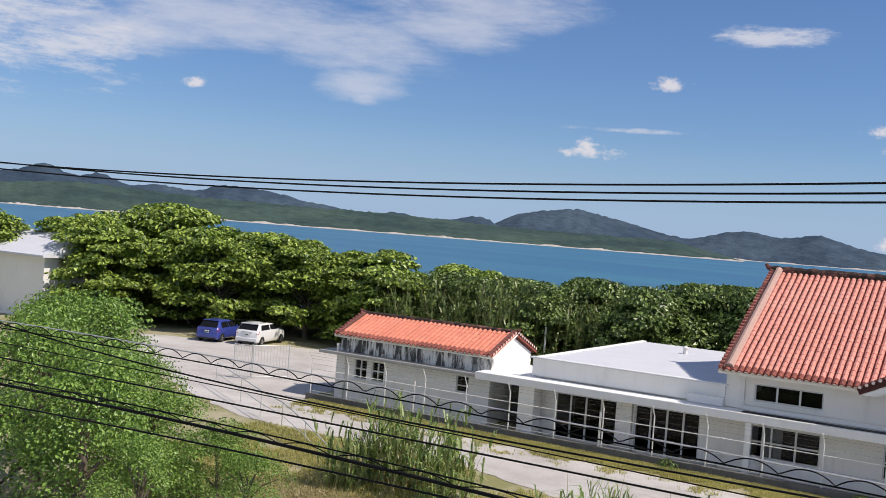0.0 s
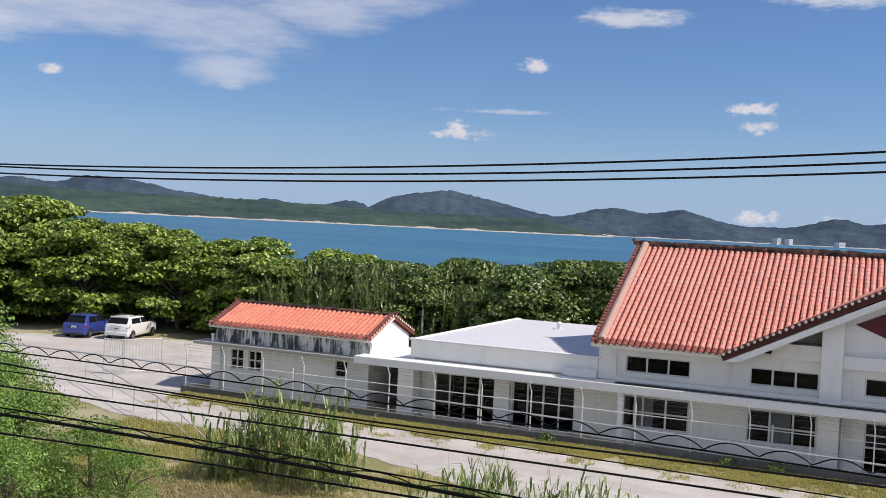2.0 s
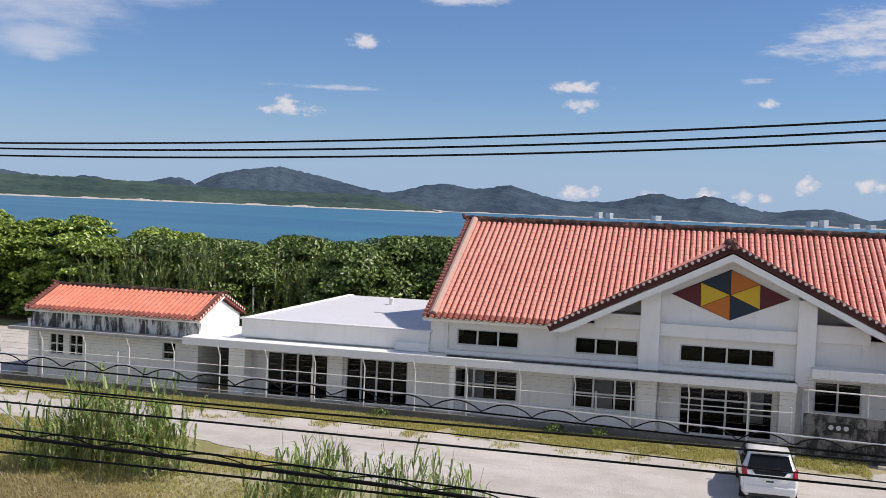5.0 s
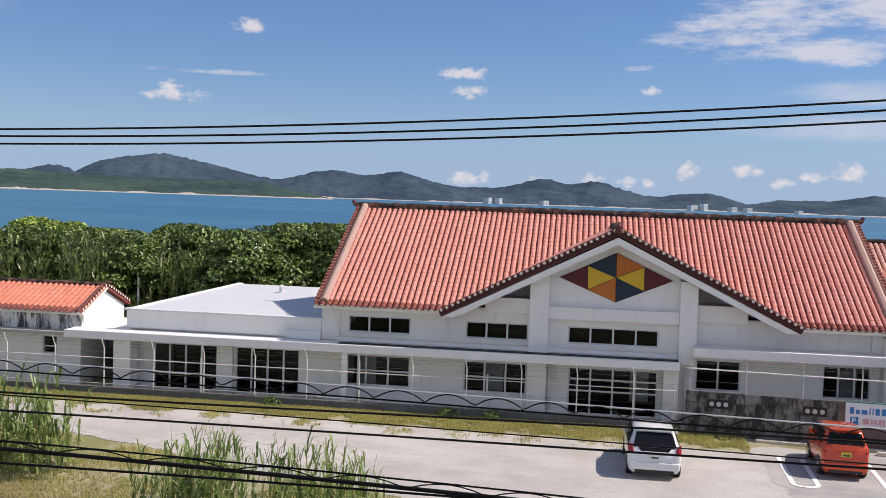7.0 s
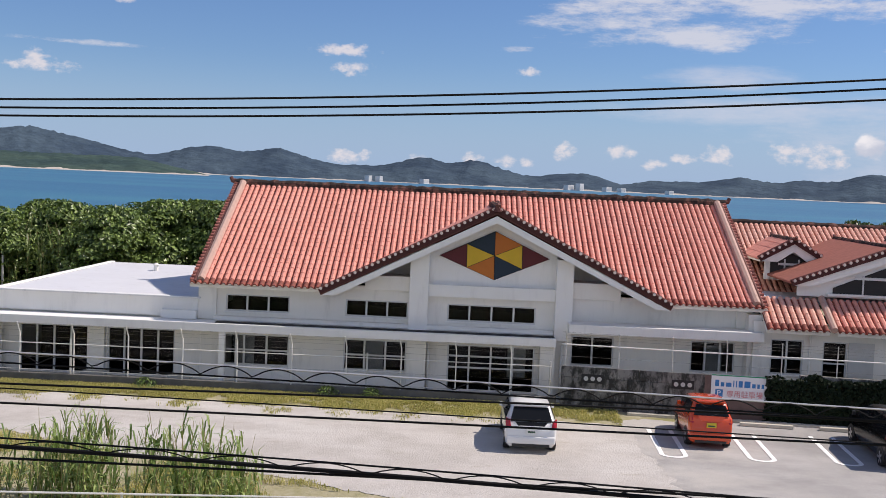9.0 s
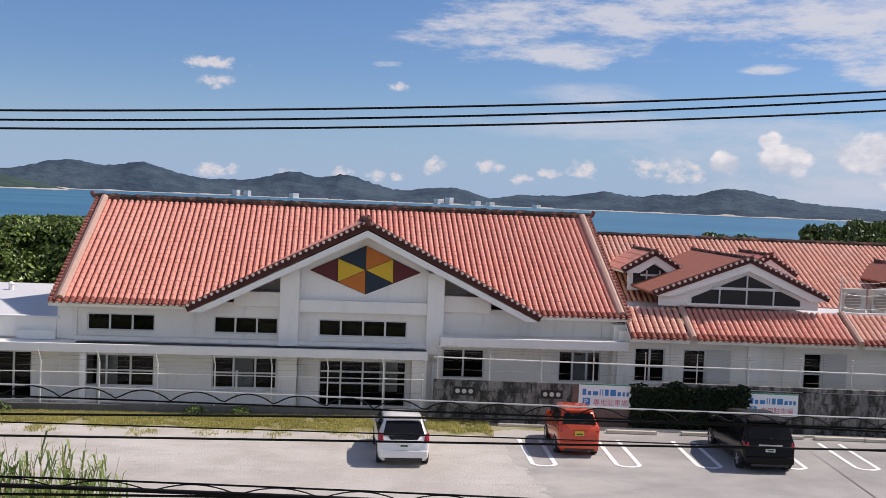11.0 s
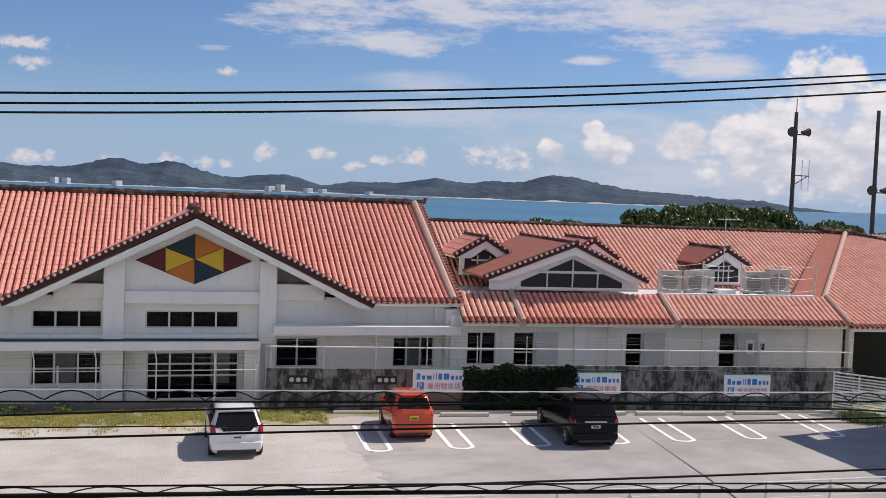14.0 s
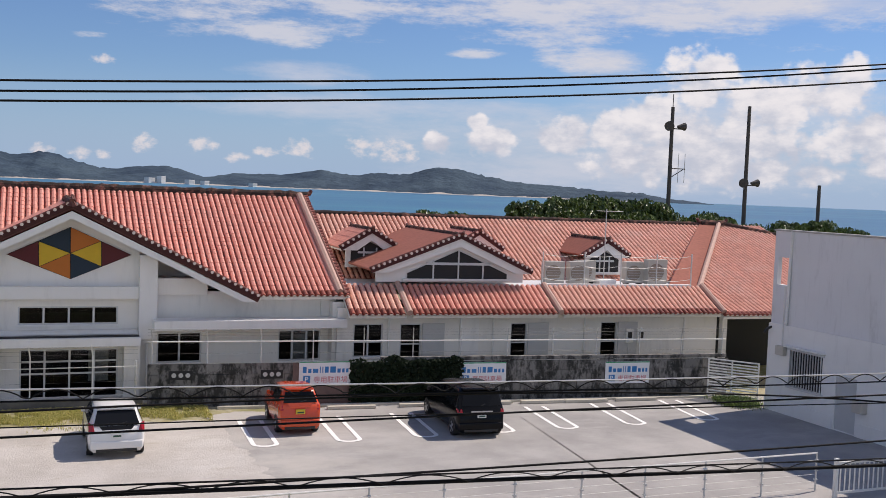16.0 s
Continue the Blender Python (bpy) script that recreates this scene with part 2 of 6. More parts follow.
class Mat:
    """A node material, put together step by step."""

    def __init__(self, name, rough=0.6, metal=0.0, spec=0.5):
        self.m = bpy.data.materials.new(name)
        self.m.use_nodes = True
        self.n, self.l = self.m.node_tree.nodes, self.m.node_tree.links
        self.b = self.n["Principled BSDF"]
        self.b.inputs["Roughness"].default_value = rough
        self.b.inputs["Metallic"].default_value = metal
        self.b.inputs["Specular IOR Level"].default_value = spec
        self.co = self.n.new("ShaderNodeTexCoord").outputs["Object"]
        self.heights = []

    def noise(self, scale, detail=4.0, rough=0.55, stretch=None, seed=0.0):
        co = self.co
        mp = self.n.new("ShaderNodeMapping")
        mp.inputs["Scale"].default_value = stretch or (1, 1, 1)
        mp.inputs["Location"].default_value = (seed, seed * 1.7, seed * 0.6)
        self.l.new(co, mp.inputs["Vector"])
        t = self.n.new("ShaderNodeTexNoise")
        t.inputs["Scale"].default_value, t.inputs["Detail"].default_value, t.inputs["Roughness"].default_value = scale, detail, rough
        self.l.new(mp.outputs[0], t.inputs["Vector"])
        return t.outputs["Fac"]

    def ramp(self, fac, a, b, lo=0.0, hi=1.0):
        """lo below a, hi above b."""
        r = self.n.new("ShaderNodeMapRange")
        r.inputs["From Min"].default_value, r.inputs["From Max"].default_value = a, b
        r.inputs["To Min"].default_value, r.inputs["To Max"].default_value = lo, hi
        r.interpolation_type = "SMOOTHSTEP"
        self.l.new(fac, r.inputs["Value"])
        return r.outputs["Result"]

    def times(self, a, b):
        m = self.n.new("ShaderNodeMath")
        m.operation = "MULTIPLY"
        self.l.new(a, m.inputs[0])
        if isinstance(b, (int, float)):
            m.inputs[1].default_value = b
        else:
            self.l.new(b, m.inputs[1])
        return m.outputs[0]

    def mix(self, a, b, fac):
        x = self.n.new("ShaderNodeMix")
        x.data_type = "RGBA"
        for sock, v in ((x.inputs[6], a), (x.inputs[7], b)):
            if isinstance(v, tuple):
                sock.default_value = (*v, 1.0)
            else:
                self.l.new(v, sock)
        if isinstance(fac, (int, float)):
            x.inputs[0].default_value = fac
        else:
            self.l.new(fac, x.inputs[0])
        return x.outputs[2]

    def hsv(self, colour, fac, amount):
        """Vary a colour's brightness round 1 by fac (0 to 1)."""
        h = self.n.new("ShaderNodeHueSaturation")
        if isinstance(colour, tuple):
            h.inputs["Color"].default_value = (*colour, 1.0)
        else:
            self.l.new(colour, h.inputs["Color"])
        self.l.new(self.ramp_lin(fac, 1 - amount, 1 + amount), h.inputs["Value"])
        return h.outputs[0]

    def ramp_lin(self, fac, lo, hi):
        r = self.n.new("ShaderNodeMapRange")
        r.inputs["To Min"].default_value, r.inputs["To Max"].default_value = lo, hi
        self.l.new(fac, r.inputs["Value"])
        return r.outputs["Result"]

    def island(self):
        return self.n.new("ShaderNodeNewGeometry").outputs["Random Per Island"]

    def chance(self):
        return self.n.new("ShaderNodeObjectInfo").outputs["Random"]

    def height(self, what="z"):
        s = self.n.new("ShaderNodeSeparateXYZ")
        self.l.new(self.co, s.inputs[0])
        return s.outputs["xyz".index(what)]

    def bump(self, fac, distance, strength=0.6):
        b = self.n.new("ShaderNodeBump")
        b.inputs["Distance"].default_value, b.inputs["Strength"].default_value = distance, strength
        self.l.new(fac, b.inputs["Height"])
        if self.heights:
            self.l.new(self.heights[-1], b.inputs["Normal"])
        self.heights.append(b.outputs[0])
        self.l.new(b.outputs[0], self.b.inputs["Normal"])
        return self

    def done(self, colour):
        if isinstance(colour, tuple):
            self.b.inputs["Base Color"].default_value = (*colour, 1.0)
        else:
            self.l.new(colour, self.b.inputs["Base Color"])
        return self.m


def plain(name, colour, rough=0.5, metal=0.0, vary=0.12, scale=6.0, spec=0.5):
    m = Mat(name, rough, metal, spec)
    return m.done(m.hsv(colour, m.noise(scale), vary))

# ---- materials ----
def wall_paint(name, colour, dirt=0.25, streak=0.18):
    m = Mat(name, 0.75)
    c = m.hsv(colour, m.noise(0.7, 5), 0.07)
    stain = m.ramp(m.noise(2.2, 6, 0.65, (1.0, 1.0, 0.22)), 0.52, 0.78)
    c = m.mix(c, (0.25, 0.24, 0.21), m.times(stain, dirt))
    drip = m.ramp(m.noise(9.0, 3, 0.5, (1.0, 1.0, 0.06), 3.0), 0.58, 0.72)
    c = m.mix(c, (0.2, 0.19, 0.17), m.times(drip, dirt * streak))
    return m.bump(m.noise(45, 3), 0.004, 0.4).done(c)


PLASTER = wall_paint("cream_render", (0.84, 0.815, 0.76), 0.2)
PLASTER_WHITE = wall_paint("white_paint", (0.84, 0.83, 0.80), 0.14)
PLASTER_GREY = wall_paint("weathered_white_paint", (0.74, 0.74, 0.74), 0.35)


def mouldy(name):
    m = Mat(name, 0.85)
    base = m.hsv((0.76, 0.75, 0.72), m.noise(1.5, 5), 0.1)
    a = m.ramp(m.noise(1.6, 7, 0.7, (1.0, 1.0, 0.5)), 0.34, 0.52)
    b = m.ramp(m.noise(6.0, 4, 0.6, (1.0, 1.0, 0.16), 5.0), 0.40, 0.54)
    c = m.mix(base, (0.035, 0.035, 0.033), m.times(m.times(a, b), 0.95))
    return m.bump(m.noise(30, 4), 0.006, 0.5).done(c)


MOULD = mouldy("mould_stained_parapet")


def tile_material(name, colour, light, grime):
    m = Mat(name, 0.72)
    c = m.hsv(colour, m.island(), 0.09)
    c = m.mix(c, light, m.times(m.ramp(m.noise(0.55, 5, 0.6), 0.45, 0.8), 0.45))
    c = m.mix(c, (0.10, 0.045, 0.035), m.times(m.ramp(m.noise(5.0, 6, 0.7, seed=2.0), 0.55, 0.8), grime))
    return m.bump(m.noise(40, 3), 0.004, 0.5).done(c)


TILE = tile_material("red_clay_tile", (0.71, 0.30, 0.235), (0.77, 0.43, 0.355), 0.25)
# Red clay too, but darkened: shade of the gaps between barrels is in the colour.
TILE_PAN = tile_material("gap_shade_clay_pan", (0.26, 0.060, 0.040), (0.33, 0.11, 0.08), 0.3)
TILE_BRIGHT = tile_material("orange_clay_tile", (0.72, 0.25, 0.16), (0.78, 0.36, 0.25), 0.2)
TILE_PALE = tile_material("mortared_clay_tile", (0.72, 0.38, 0.29), (0.78, 0.55, 0.47), 0.2)
TILE_DARK = tile_material("blackened_clay_tile", (0.13, 0.045, 0.035), (0.26, 0.10, 0.07), 0.6)


def object_tile(name, colour):
    m = Mat(name, 0.72)
    c = m.hsv(colour, m.chance(), 0.25)
    c = m.mix(c, (0.07, 0.035, 0.03), m.times(m.ramp(m.noise(6.0, 5, 0.7), 0.5, 0.75), 0.6))
    return m.bump(m.noise(40, 3), 0.004, 0.5).done(c)


TILE_EDGE = object_tile("clay_tile_edge", (0.28, 0.075, 0.05))
TILE_VERGE = object_tile("verge_tile_clay", (0.30, 0.10, 0.075))
VERGE_BED = plain("maroon_verge_bed", (0.075, 0.022, 0.02), 0.85, 0, 0.3, 6)
PLAIN_RED = plain("brick_red_mortar", (0.30, 0.10, 0.068), 0.9, 0, 0.35, 5)
MORTAR = plain("white_tile_mortar", (0.80, 0.68, 0.60), 0.85, 0, 0.25, 14)


def ridge_material():
    m = Mat("weathered_ridge_mortar", 0.95, 0, 0.1)
    c = m.mix((0.045, 0.035, 0.032), (0.26, 0.13, 0.10), m.ramp(m.noise(3.0, 6, 0.7), 0.45, 0.7))
    c = m.mix(c, (0.30, 0.20, 0.17), m.times(m.ramp(m.noise(9.0, 4, 0.6, seed=4.0), 0.6, 0.75), 0.4))
    return m.bump(m.noise(18, 5), 0.02, 0.8).done(c)


RIDGE = ridge_material()
VERGE_PLASTER = plain("pinkish_verge_plaster", (0.50, 0.33, 0.27), 0.8, 0, 0.2, 5)
FLAT_ROOF = wall_paint("white_roof_coating", (0.62, 0.63, 0.66), 0.2)
ALU = plain("grey_aluminium", (0.62, 0.63, 0.63), 0.4, 0.3, 0.08, 8)
STEEL = plain("galvanised_pipe", (0.60, 0.60, 0.58), 0.5, 0.25, 0.2, 9)
PIPE_WHITE = plain("white_pipe", (0.78, 0.77, 0.73), 0.5, 0, 0.1, 9)
SHUTTER = plain("grey_panel", (0.55, 0.55, 0.54), 0.6, 0, 0.08, 3)
# Room surfaces are coloured near black: the dimness indoors is painted in.
INSIDE = plain("dim_painted_room", (0.05, 0.05, 0.055), 0.9)
CURTAIN = plain("pale_curtain", (0.5, 0.48, 0.44), 0.9, 0, 0.3, 7)
# Dark grey that paints the shade at the back of the passage.
PASSAGE_DARK = plain("passage_shade_grey", (0.10, 0.095, 0.09), 0.7)
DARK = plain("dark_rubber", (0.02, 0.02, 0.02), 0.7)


def glass_material():
    m = bpy.data.materials.new("window_glass")
    m.use_nodes = True
    b = m.node_tree.nodes["Principled BSDF"]
    b.inputs["Base Color"].default_value = (0.55, 0.58, 0.60, 1)
    b.inputs["Roughness"].default_value = 0.03
    b.inputs["Transmission Weight"].default_value = 1.0
    b.inputs["IOR"].default_value = 1.22
    return m


GLASS = glass_material()


def colour_panel(name, colour):
    return plain(name, colour, 0.55, 0, 0.1, 3)


PANEL = {"blue": colour_panel("navy_paint", (0.004, 0.020, 0.042)), "orange": colour_panel("orange_paint", (0.52, 0.15, 0.014)),
         "yellow": colour_panel("yellow_paint", (0.66, 0.43, 0.02)), "red": colour_panel("maroon_paint", (0.10, 0.005, 0.010))}


def block_material():
    m = Mat("stained_block_wall", 0.9)
    m.co = m.n.new("ShaderNodeNewGeometry").outputs["Position"]
    c = m.hsv((0.20, 0.195, 0.185), m.noise(0.6, 4, 0.6), 0.35)
    c = m.hsv(c, m.chance(), 0.10)
    c = m.mix(c, (0.018, 0.019, 0.017), m.times(m.ramp(m.noise(2.6, 7, 0.75, (1.0, 1.0, 0.45)), 0.42, 0.58), 0.92))
    c = m.mix(c, (0.45, 0.44, 0.42), m.times(m.ramp(m.noise(3.2, 7, 0.8, (1.0, 1.0, 0.7), 7.0), 0.53, 0.66), 0.4))
    return m.bump(m.noise(25, 5), 0.012, 0.7).done(c)


BLOCK = block_material()
JOINT = plain("dark_joint_mortar", (0.11, 0.107, 0.10), 0.95, 0, 0.3, 6)
PINK_BLOCK = plain("rusty_pink_render", (0.17, 0.118, 0.105), 0.9, 0, 0.35, 3)


def ground_material():
    m = Mat("dry_grass_and_soil", 0.95)
    c = m.mix((0.38, 0.34, 0.22), (0.24, 0.23, 0.09), m.ramp(m.noise(0.35, 6, 0.65), 0.4, 0.62))
    c = m.mix(c, (0.48, 0.43, 0.33), m.times(m.ramp(m.noise(1.1, 6, 0.7, seed=3.0), 0.52, 0.7), 0.8))
    return m.bump(m.noise(6, 6), 0.05, 0.8).done(c)


def sand_material():
    m = Mat("pale_coral_gravel", 0.95)
    c = m.mix((0.44, 0.41, 0.375), (0.53, 0.50, 0.465), m.ramp(m.noise(0.5, 6, 0.65), 0.35, 0.65))
    c = m.mix(c, (0.31, 0.265, 0.19), m.times(m.ramp(m.noise(1.3, 6, 0.75, (0.5, 1.4, 1.0), 4.0), 0.56, 0.75), 0.7))
    c = m.mix(c, (0.60, 0.58, 0.545), m.times(m.ramp(m.noise(0.22, 7, 0.7, (0.6, 1.6, 1.0), 11.0), 0.48, 0.66), 0.6))
    c = m.mix(c, (0.27, 0.24, 0.19), m.times(m.ramp(m.noise(3.4, 6, 0.8, (0.6, 1.5, 1.0), 14.0), 0.60, 0.72), 0.55))
    c = m.hsv(c, m.noise(26, 4, 0.7), 0.28)
    return m.bump(m.noise(14, 6, 0.7), 0.035, 0.7).done(c)


def asphalt_material():
    m = Mat("worn_pale_asphalt", 0.9)
    c = m.mix((0.30, 0.29, 0.28), (0.41, 0.395, 0.38), m.ramp(m.noise(0.35, 6, 0.6), 0.35, 0.7))
    c = m.mix(c, (0.22, 0.215, 0.21), m.times(m.ramp(m.noise(1.2, 5, 0.7, seed=9.0), 0.6, 0.78), 0.5))
    dust = m.ramp(m.noise(0.5, 7, 0.7, (0.8, 1.3, 1.0), 6.0), 0.35, 0.62)
    reach = m.ramp(m.height("x"), 5.6, 12.5, 1.0, 0.0)
    c = m.mix(c, (0.47, 0.445, 0.41), m.times(dust, reach))
    c = m.mix(c, (0.50, 0.48, 0.46), m.times(m.ramp(m.noise(0.28, 7, 0.7, (0.7, 2.0, 1.0), 17.0), 0.52, 0.70), 0.45))
    c = m.hsv(c, m.noise(30, 4, 0.7), 0.18)
    return m.bump(m.noise(120, 2), 0.006, 0.6).done(c)


GROUND, SAND, ASPHALT = ground_material(), sand_material(), asphalt_material()
LINE_PAINT = plain("worn_white_road_paint", (0.88, 0.87, 0.85), 0.8, 0, 0.2, 10)
CONCRETE = wall_paint("stained_concrete", (0.42, 0.41, 0.38), 0.5)
KERB = plain("black_stained_kerb", (0.15, 0.145, 0.135), 0.95, 0, 0.5, 3)
CURB = plain("pale_wheel_stop", (0.58, 0.54, 0.45), 0.9, 0, 0.2, 8)


def sea_material():
    m = Mat("sea_water", 0.35, 0, 0.25)
    c = m.mix((0.034, 0.125, 0.225), (0.055, 0.195, 0.265), m.ramp(m.noise(0.006, 5, 0.6, (0.25, 1.0, 1.0)), 0.4, 0.65))
    m.bump(m.noise(0.35, 5, 0.6, (0.6, 1.5, 1.0)), 0.35, 0.55)
    return m.done(c)


SEA = sea_material()


def hill_material(name, a, b, scale):
    m = Mat(name, 1.0, 0, 0.1)
    c = m.mix(a, b, m.ramp(m.noise(scale, 8, 0.7), 0.35, 0.65))
    c = m.hsv(c, m.noise(scale * 9, 5, 0.75), 0.55)
    return m.bump(m.noise(scale * 5, 6), 14.0, 0.8).done(c)


# Blue-grey tint in both hill colours stands in for distance haze over the forest.
HILL_NEAR = hill_material("hazed_green_headland", (0.036, 0.062, 0.060), (0.064, 0.100, 0.080), 0.004)
HILL_FAR = hill_material("hazed_forest_hill", (0.038, 0.060, 0.090), (0.066, 0.098, 0.128), 0.004)
BEACH = plain("far_beach_sand", (0.46, 0.41, 0.36), 0.9, 0, 0.25, 0.02)
FAR_WHITE = plain("far_white_building", (0.74, 0.73, 0.71), 0.8)
CABLE = plain("black_cable", (0.008, 0.008, 0.009), 0.7, spec=0.15)
CABLE_GREY = plain("grey_strand", (0.55, 0.55, 0.55), 0.4, 0.4)

# ---- ground, sea, far shore ----
def sheet(outline, z, step, wobble, seed):
    """A flat sheet with an uneven rim."""
    pts = []
    for (x0, y0), (x1, y1) in zip(outline, outline[1:] + outline[:1]):
        n = max(1, int(math.hypot(x1 - x0, y1 - y0) / step))
        for i in range(n):
            x, y = x0 + (x1 - x0) * i / n, y0 + (y1 - y0) * i / n
            k = noise.noise_vector((x * 0.8, y * 0.8, seed)) * wobble + noise.noise_vector((x * 3.1, y * 3.1, seed)) * wobble * 0.5
            pts.append((x + k.x, y + k.y, z))
    return Mesh().add(pts, [tuple(range(len(pts)))])


EDGE = ((-60, 31.0), (-27, 31.2), (-17.3, 31.0), (-12.2, 29.1), (-9, 27.6), (-4, 26.1), (0, 24.2), (4, 22.4), (7.5, 20.8), (10, 14), (60, 10))


def road_edge(x):
    """The near edge of road and lot."""
    for (x0, y0), (x1, y1) in zip(EDGE, EDGE[1:]):
        if x <= x1:
            return y0 + (y1 - y0) * (x - x0) / (x1 - x0)
    return EDGE[-1][1]


def bank_drop(x, y):
    return min(1.2, max(0.0, (min(27.0, road_edge(x) - 0.8) - y) * 0.13))


def ground_mesh():
    m = Mesh()
    xs = [-1200, -400, -160, -100] + [-80 + 2 * i for i in range(25)] + [-30 + i for i in range(41)] + [12 + 2 * i for i in range(30)] + [90, 160, 400, 1200]
    ys = [-200, -60, 0, 8] + [12 + i for i in range(24)] + [36 + 2 * i for i in range(20)] + [78, 90]
    def z(x, y):
        h = -0.004 - bank_drop(x, y)
        if y < road_edge(x) - 1.5:
            h += noise.noise((x * 0.12, y * 0.12, 0)) * 0.12
        if y > 74:
            h -= (y - 74) * 0.25
        return h
    v = [(x, y, z(x, y)) for y in ys for x in xs]
    n = len(xs)
    return m.add(v, [(j * n + i, j * n + i + 1, (j + 1) * n + i + 1, (j + 1) * n + i) for j in range(len(ys) - 1) for i in range(n - 1)])


ground = thing("ground", "dry grass and soil reaching to the shore", "ground", kind="structure", mesh=ground_mesh(), material=GROUND, smooth=True)
road = thing("road", "pale coral gravel road and yard beside the fence", "road", kind="structure", material=SAND,
             mesh=sheet([(-27.2, 31.4), (-17.3, 31.2), (-12.2, 29.3), (-9, 27.8), (-4, 26.3), (0, 24.4), (4, 22.6), (7.5, 21), (7.5, 34.2), (-8, 34.9), (-17.5, 35.5), (-27.5, 36.0), (-29, 38), (-29, 52), (-36, 53.4), (-50, 47), (-44, 40), (-33, 34)], 0.010, 0.35, 0.30, 1.0))
lot_floor = thing("pavement", "worn pale grey asphalt of the parking lot", "car park", kind="structure", material=ASPHALT,
                  mesh=sheet([(6.3, 16), (30, 16), (30, 34.2), (26.8, 34.1), (19.4, 34.6), (10.5, 35.5), (5.9, 35.0), (6.0, 31), (6.2, 26)], 0.014, 0.15, 0.55, 2.0))
water = thing("water", "turquoise to deep blue sea with small ripples", "sea", kind="structure", mesh=Mesh().add([(-4700, 72, -1.1), (4700, 72, -1.1), (4700, 4700, -1.1), (-4700, 4700, -1.1)], [(0, 1, 2, 3)]), material=SEA)


def headland(name, label, a0, a1, near, far, base, bumps, material, seed):
    """Hilly land between two bearings; bumps are bearing, height in degrees, width."""
    m, n, k = Mesh(), int((a1 - a0) * 5), 8
    v = []
    for i in range(n + 1):
        a = a0 + (a1 - a0) * i / n
        rim = min(1.0, (a - a0) / 1.5 + 0.05, (a1 - a) / 4.0 + 0.02)
        el = base * rim + sum(h * math.exp(-((a - c) / w) ** 2) for c, h, w in bumps)
        el += 0.05 * rim * noise.noise((a * 0.9, seed, 0)) + 0.08 * rim * noise.noise((a * 3.7, seed, 3)) + 0.045 * rim * noise.noise((a * 11, seed, 5)) + 0.03 * rim * noise.noise((a * 27, seed, 7))
        for j in range(k + 1):
            t = j / k
            d = near + (far - near) * t
            s = t ** 0.8 * (1 + 0.25 * noise.noise((a * 1.7, t * 4, seed)) * (1 - t))
            z = -2 + (max(el, 0.02) * math.pi / 180 * far + 10 * rim) * s
            v.append((d * math.sin(radians(a)), d * math.cos(radians(a)), z))
    f = [(i * (k + 1) + j, (i + 1) * (k + 1) + j, (i + 1) * (k + 1) + j + 1, i * (k + 1) + j + 1) for i in range(n) for j in range(k)]
    return thing(name, label, "hill", mesh=m.add(v, f), material=material, smooth=True)


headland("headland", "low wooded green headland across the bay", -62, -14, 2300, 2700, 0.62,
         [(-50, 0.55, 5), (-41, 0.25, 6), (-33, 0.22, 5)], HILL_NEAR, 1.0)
def crests(first, step, width, heights):
    return [(first + step * i, h, width) for i, h in enumerate(heights)]


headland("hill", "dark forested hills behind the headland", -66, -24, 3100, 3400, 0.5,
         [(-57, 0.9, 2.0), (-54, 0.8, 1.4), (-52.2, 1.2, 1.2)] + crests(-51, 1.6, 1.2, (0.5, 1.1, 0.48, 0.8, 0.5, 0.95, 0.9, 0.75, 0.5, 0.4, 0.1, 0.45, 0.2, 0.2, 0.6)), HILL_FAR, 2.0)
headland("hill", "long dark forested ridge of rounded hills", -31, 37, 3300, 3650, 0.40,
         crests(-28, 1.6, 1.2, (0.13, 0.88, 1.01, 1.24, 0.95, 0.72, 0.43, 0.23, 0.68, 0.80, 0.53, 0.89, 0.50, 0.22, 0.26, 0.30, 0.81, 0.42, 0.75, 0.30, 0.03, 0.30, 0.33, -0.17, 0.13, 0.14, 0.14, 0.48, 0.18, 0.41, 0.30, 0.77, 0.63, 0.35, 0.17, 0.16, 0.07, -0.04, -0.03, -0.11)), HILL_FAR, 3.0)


def far_beach(a0, a1, d, seed):
    m, v = Mesh(), []
    n = int((a1 - a0) * 6)
    for i in range(n + 1):
        a = a0 + (a1 - a0) * i / n
        h = 0.5 + 5.5 * max(0.0, noise.noise((a * 0.8, seed, 1)) + 0.15) + 2.0 * noise.noise((a * 5, seed, 2))
        for z, dd in ((-2.0, -12), (max(0.3, h * 0.7), 0), (max(0.6, h), 30)):
            v.append(((d + dd) * math.sin(radians(a)), (d + dd) * math.cos(radians(a)), z))
    return m.add(v, [(i * 3 + j, (i + 1) * 3 + j, (i + 1) * 3 + j + 1, i * 3 + j + 1) for i in range(n) for j in range(2)])


thing("beach", "strip of pale sand along the far shore", "beach", kind="structure", mesh=far_beach(-61, -14, 2285, 4.0), material=BEACH)
thing("beach", "thin strip of pale sand under the far hills", "beach", kind="structure", mesh=far_beach(-16, 33, 3285, 6.0), material=BEACH)


def far_block(a, d, w, h, storeys):
    t = thing("hotel", "small white hotel block on the far shore", "building", at=pose(d * math.sin(radians(a)), d * math.cos(radians(a)), 0, 0, 0, 50 - a), group="far hotels")
    part("wall", Mesh().box(-w / 2, 0, -2, w / 2, 18, h), FAR_WHITE, t)
    for i in range(storeys):
        z = 3 + (h - 4) * i / storeys
        part("window", Mesh().box(-w / 2 + 1.5, -0.3, z, w / 2 - 1.5, 0.02, z + 1.0), SHUTTER, t)


